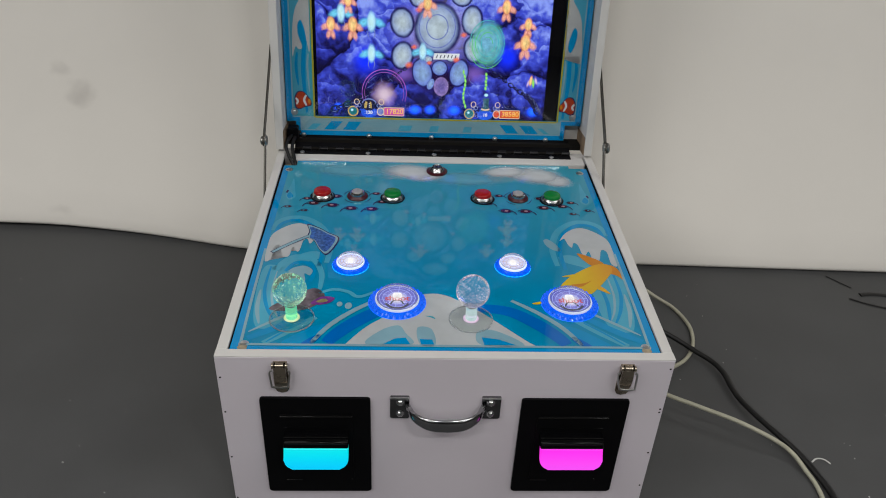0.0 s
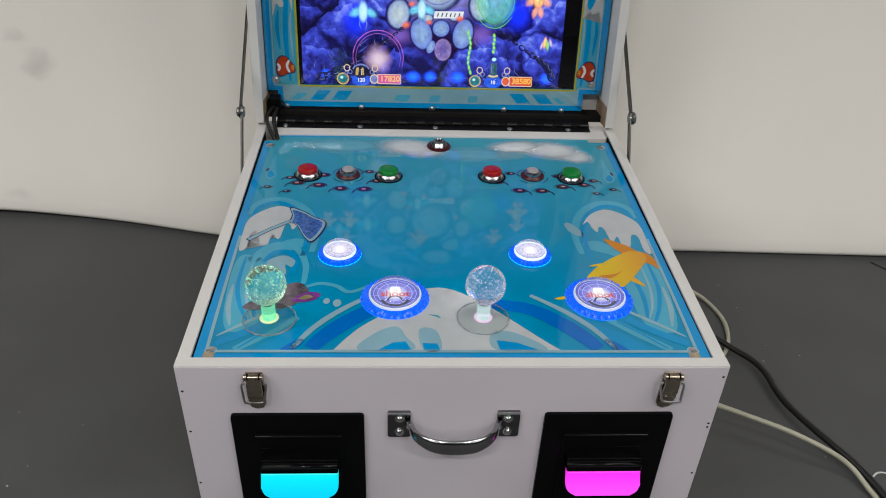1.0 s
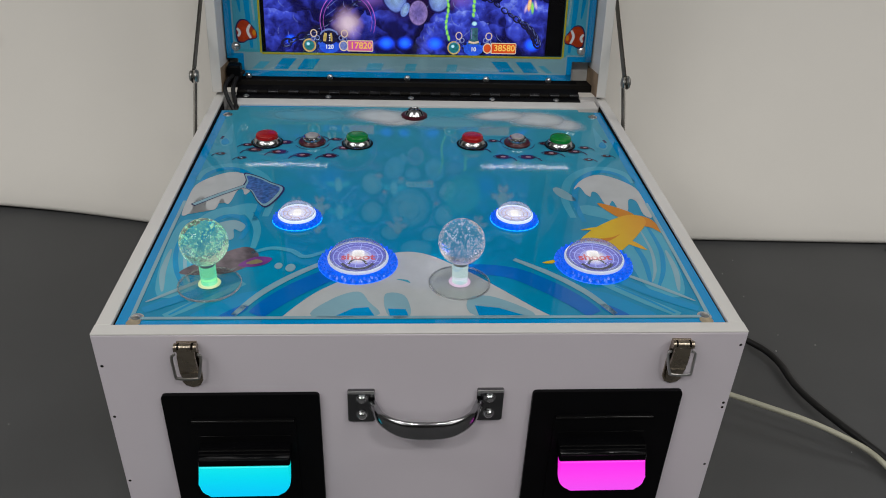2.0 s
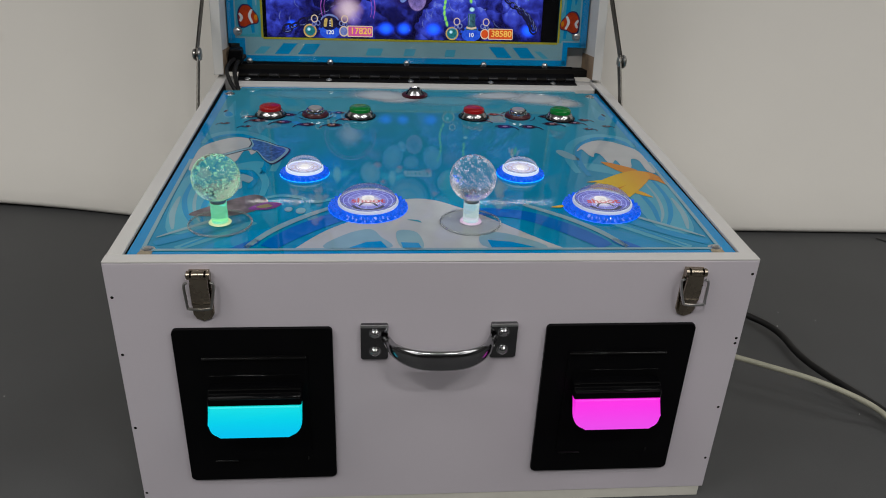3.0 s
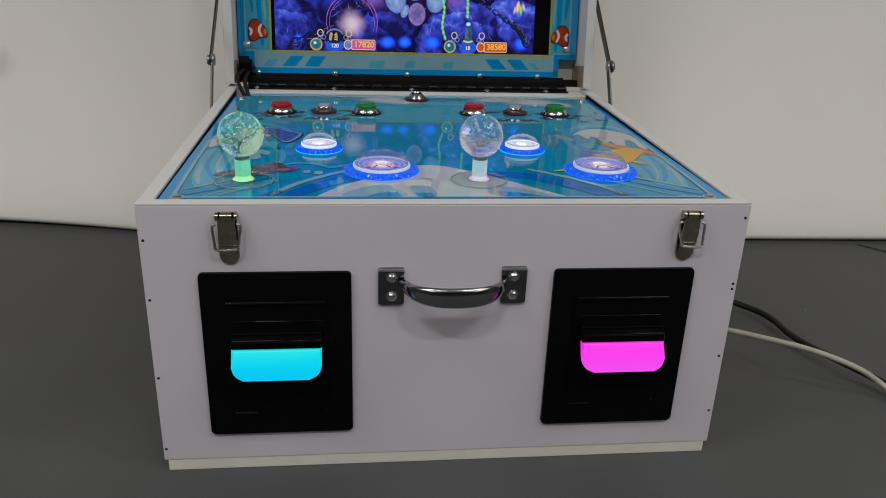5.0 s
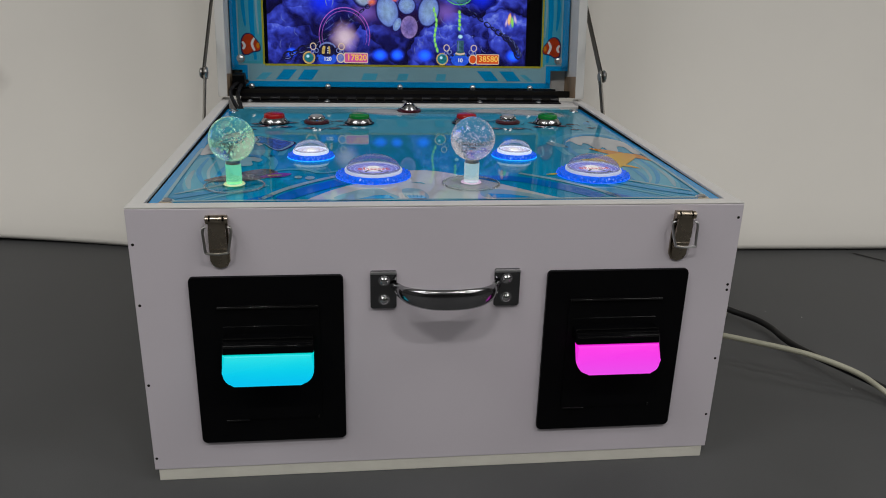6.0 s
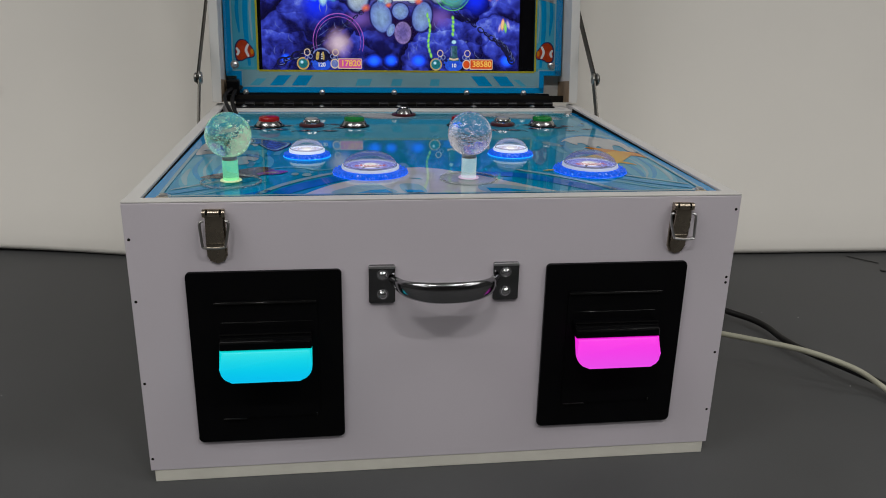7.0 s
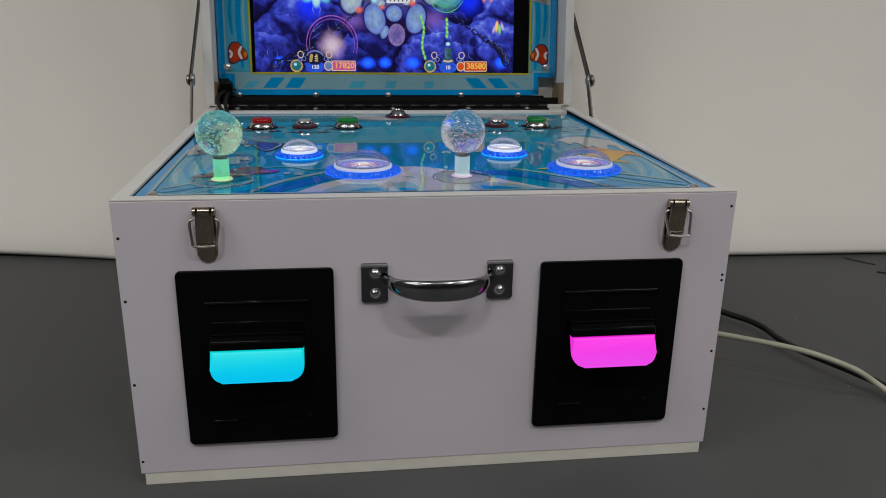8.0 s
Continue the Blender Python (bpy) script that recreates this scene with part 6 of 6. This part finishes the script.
# the two guns with their score boxes
def gun(cx, kind, box_mat, score, shots):
    blob(cx - 0.0255, 0.0360, 0.0088, 0.0092, B_BODY if kind == "dome" else B_RAY, S5 - 0.00004, 0, "gun_picture")
    pic(ribbon([(cx - 0.0255 + 0.0078 * math.cos(a), 0.0362 + 0.0078 * math.sin(a)) for a in [k * math.pi / 6 for k in range(13)]], 0.0016, S5, steps=2), G_GOLD, "gun_picture")
    pic(disc(cx - 0.0255, 0.0362, 0.0064, 0.0064, S5 + 0.00003, 16), G_TEAL, "gun_picture")
    blob(cx - 0.0270, 0.0380, 0.0030, 0.0030, B_RAY, S5 + 0.00006, 0, "gun_picture")
    for k in range(11):
        a = math.pi * (k + 0.5) / 11
        pic(disc(cx + 0.0138 * math.cos(a), 0.0345 + 0.0098 * math.sin(a), 0.0019, 0.0019, S5, 8), G_BASE if k % 2 else G_NAVY, "gun_picture")
    pic(disc(cx, 0.0350, 0.0128, 0.0086, S5 + 0.00002, 22), G_BASE, "gun_picture")
    for sx in (-1, 1):
        for r, dx, dy in ((0.0044, 0.0195, 0.0165), (0.0028, 0.0150, 0.0110), (0.0022, 0.0205, 0.0095)):
            pic(ribbon([(cx + sx * (dx + 0.9 * r * math.cos(a)), 0.0350 + dy + r * math.sin(a)) for a in [k * math.pi / 4 for k in range(9)]], 0.0012, S5 + 0.00003, steps=2), G_CREAM if r > 0.004 else G_PALE, "gun_picture")
    if kind == "dome":
        pic(disc(cx - 0.0005, 0.0465, 0.0112, 0.0090, S5 + 0.00004, 20), G_NAVY, "gun_picture")
        for sx, w in ((-0.006, 0.0042), (0.003, 0.0026)):
            pic(ribbon([(cx + sx, 0.0415), (cx + sx * 0.9, 0.0470), (cx + sx * 0.7, 0.0520)], w, S5 + 0.00006, 0.3), G_GOLD, "gun_picture")
        pic(ribbon([(cx + 0.0115 * math.cos(a), 0.0475 + 0.0090 * math.sin(a)) for a in (0.25, 0.8, 1.57, 2.35, 2.9)], 0.0024, S5 + 0.00007, 0.4), G_PALE, "gun_picture")
        for k in range(3):
            pic(disc(cx + 0.0005, 0.0430 + 0.0030 * k, 0.0010, 0.0009, S5 + 0.00008, 8), G_WHITE, "gun_picture")
    else:
        pic(flat([(cx - 0.0080, 0.0410), (cx - 0.0050, 0.0480), (cx - 0.0048, 0.0620), (cx + 0.0048, 0.0620), (cx + 0.0050, 0.0480), (cx + 0.0080, 0.0410)], S5 + 0.00004, smooth=False), G_BOTTLE, "gun_picture")
        blob(cx, 0.0672, 0.0046, 0.0038, B_RAY, S5 + 0.00005, 0, "gun_picture")
        pic(ribbon([(cx - 0.0066, 0.0445), (cx, 0.0430), (cx + 0.0066, 0.0445)], 0.0024, S5 + 0.00007), G_CREAM, "gun_picture")
        pic(ribbon([(cx - 0.0030, 0.0475), (cx - 0.0030, 0.0610)], 0.0012, S5 + 0.00007, 0.2), G_PALE, "gun_picture")
    pic(disc(cx + 0.0182, 0.0362, 0.0060, 0.0068, S5 + 0.00006, 18), G_CREAM, "gun_picture")
    pic(disc(cx + 0.0182, 0.0362, 0.0047, 0.0054, S5 + 0.00008, 18), G_PALE if kind == "dome" else G_RED, "gun_picture")
    pic(slab(rounded(0.0335, 0.0142, 0.0018, 4, cx + 0.0393, 0.0364), S5, S5 + 0.00004), G_CREAM, "score_box")
    pic(slab(rounded(0.0312, 0.0120, 0.0012, 4, cx + 0.0396, 0.0364), S5 + 0.00004, S5 + 0.00009), box_mat, "score_box")
    for text, size, x, y, m_ in ((score, 0.0112, cx + 0.0405, 0.0366, G_DIGIT), (shots, 0.0072, cx, 0.0345, G_WHITE)):
        data = bpy.data.curves.new("score_digits", "FONT")
        data.body, data.size, data.align_x, data.align_y = text, size, "CENTER", "CENTER"
        data.offset = 0.00022
        data.materials.append(m_)
        digits = new("score_digits", data)
        digits.parent = screen
        digits.matrix_basis = pose(x, y, S5 + 0.00014)


gun(-0.106, "dome", G_MAGENTA, "17820", "120")
gun(0.0802, "bottle", G_RED, "38580", "10")

# ---- lid stays ----
for sx, x in ((-1, -0.2600), (1, 0.2545)):
    bm = bmesh.new()
    a, b = Vector((0.437, 0.292)), Vector((0.560, 0.394))
    d = (b - a).normalized()
    n = Vector((-d[1], d[0])) * 0.0055
    out = [a - d * 0.006 + n, a - d * 0.009, a - d * 0.006 - n, b - n, b + d * 0.004, b + n]
    stay = part("lid_stay", slab([(p[0], p[1]) for p in out], -0.0009, 0.0009), M_STAY, cabinet, "folding steel lid stay", pose(x + sx * 0.0012, 0, 0, 90, 0, 90))
    a, b = Vector((0.437, 0.292)), Vector((0.372, 0.185))
    d = (b - a).normalized()
    n = Vector((-d[1], d[0])) * 0.0055
    out = [a - d * 0.006 + n, a - d * 0.009, a - d * 0.006 - n, b - n, b + d * 0.004, b + n]
    part("arm", slab([(p[0], p[1]) for p in out], -0.0009, 0.0009), M_STAY, stay, "lower arm", pose(0, 0, -sx * 0.0021))
    part("rivet", lathe([(0.0, -0.0042), (0.0058, -0.0040), (0.0066, -0.0028), (0.0060, -0.0010), (0.0045, 0.0), (0.0072, 0.0012), (0.0084, 0.0030), (0.0072, 0.0050), (0.0, 0.0056)], 24), M_STEEL, stay, "bright steel pivot rivet", pose(0.437, 0.292, 0), True)
    part("rivet", lathe([(0.0, -0.0025), (0.0050, -0.0025), (0.0055, 0.0), (0.0045, 0.0025), (0.0, 0.003)], 16), M_STAY, stay, "", pose(0.376, 0.195, -sx * 0.002), True)

# wires that run from the lid into the body
loom = part("wire_loom", tube([(-0.224, 0.518, 0.270), (-0.232, 0.500, 0.268), (-0.2365, 0.484, 0.261), (-0.231, 0.470, 0.250), (-0.2235, 0.4605, 0.239), (-0.222, 0.458, 0.225)], 0.0026, 8), M_BLACKCABLE, cabinet, "loop of black wires between lid and body", smooth=True)
part("wire", tube([(-0.218, 0.518, 0.270), (-0.225, 0.505, 0.266), (-0.2275, 0.488, 0.258), (-0.224, 0.474, 0.248), (-0.2195, 0.4605, 0.239), (-0.218, 0.458, 0.225)], 0.0028, 8), M_BLACKCABLE, loom, smooth=True)
# black block put in for the dark inside of the bezel notch
part("notch_block", boxed(-0.2365, -0.2200, 0.505, 0.522, 0.262, 0.281, bevel=0.002), M_BLACK, loom, "black block for the dark inside of the bezel notch")

# ---- cables and litter on the floor ----
tagged(part("power_cable", tube([(0.2505, 0.372, 0.050), (0.30, 0.356, 0.040), (0.345, 0.340, 0.028), (0.385, 0.318, 0.018), (0.414, 0.292, 0.012), (0.435, 0.268, 0.0105), (0.4435, 0.243, 0.010), (0.4445, 0.215, 0.010), (0.4475, 0.190, 0.011), (0.455, 0.165, 0.012), (0.464, 0.139, 0.014), (0.477, 0.112, 0.014), (0.491, 0.086, 0.012), (0.505, 0.050, 0.008), (0.513, 0.010, 0.0045), (0.507, -0.06, 0.0043), (0.52, -0.2, 0.0043), (0.60, -0.5, 0.0043)], 0.0042, 12), M_BLACKCABLE, smooth=True), "thick black power cable lying on the floor", "cable")
tagged(part("white_cable", tube([(0.2505, 0.45, 0.050), (0.30, 0.455, 0.045), (0.350, 0.447, 0.030), (0.388, 0.433, 0.012), (0.415, 0.412, 0.0036), (0.427, 0.365, 0.0036), (0.419, 0.319, 0.0036), (0.395, 0.280, 0.006), (0.355, 0.245, 0.016), (0.310, 0.205, 0.036), (0.318, 0.162, 0.048), (0.362, 0.134, 0.048), (0.410, 0.110, 0.044), (0.454, 0.090, 0.032), (0.481, 0.080, 0.016), (0.493, 0.058, 0.007), (0.499, 0.025, 0.0036), (0.49, -0.05, 0.0036), (0.48, -0.15, 0.0036), (0.50, -0.4, 0.0036)], 0.0031, 10), M_WHITECABLE, smooth=True), "yellowed white cable looping over the floor", "cable")


def strip(points, w, name, label):
    return tagged(part(name, tube([(x, y, 0.0012) for x, y in points], w, 6, flat=0.35, steps=4), M_BLACKCABLE, smooth=True), label, "cable tie")


strip([(0.731, 0.520), (0.748, 0.500), (0.762, 0.484)], 0.0018, "cable_tie", "thin black plastic strip lying on the floor")
strip([(0.743, 0.452), (0.768, 0.437), (0.80, 0.424), (0.84, 0.412)], 0.0028, "cable_tie", "thin black plastic strip lying on the floor")
strip([(0.768, 0.463), (0.79, 0.466), (0.83, 0.460), (0.87, 0.452)], 0.0050, "cable_tie", "bundle of black plastic strips lying on the floor")
tagged(part("paper_curl", tube([(0.512, 0.077, 0.001), (0.520, 0.082, 0.0022), (0.530, 0.081, 0.0022), (0.537, 0.074, 0.001)], 0.0012, 6, flat=0.4), M_DEBRIS, smooth=True), "curled white paper sliver lying on the floor", "litter")
rng = random.Random(4)
bm = bmesh.new()
for k in range(34):
    x, y = (rng.uniform(0.33, 0.9), rng.uniform(0.0, 0.52)) if k % 4 else (rng.uniform(-0.9, -0.3), rng.uniform(-0.1, 0.55))
    r = rng.choice((0.0006, 0.0008, 0.0010, 0.0016))
    bmesh.ops.create_icosphere(bm, subdivisions=1, radius=r, matrix=Matrix.LocRotScale((x, y, r * 0.3), Euler((0, 0, rng.uniform(0, 3))), (1, rng.uniform(0.5, 1.0), 0.35)))
tagged(part("dust_flecks", bm, M_DEBRIS), "pale dust flecks scattered over the floor", "litter", kind="stuff")
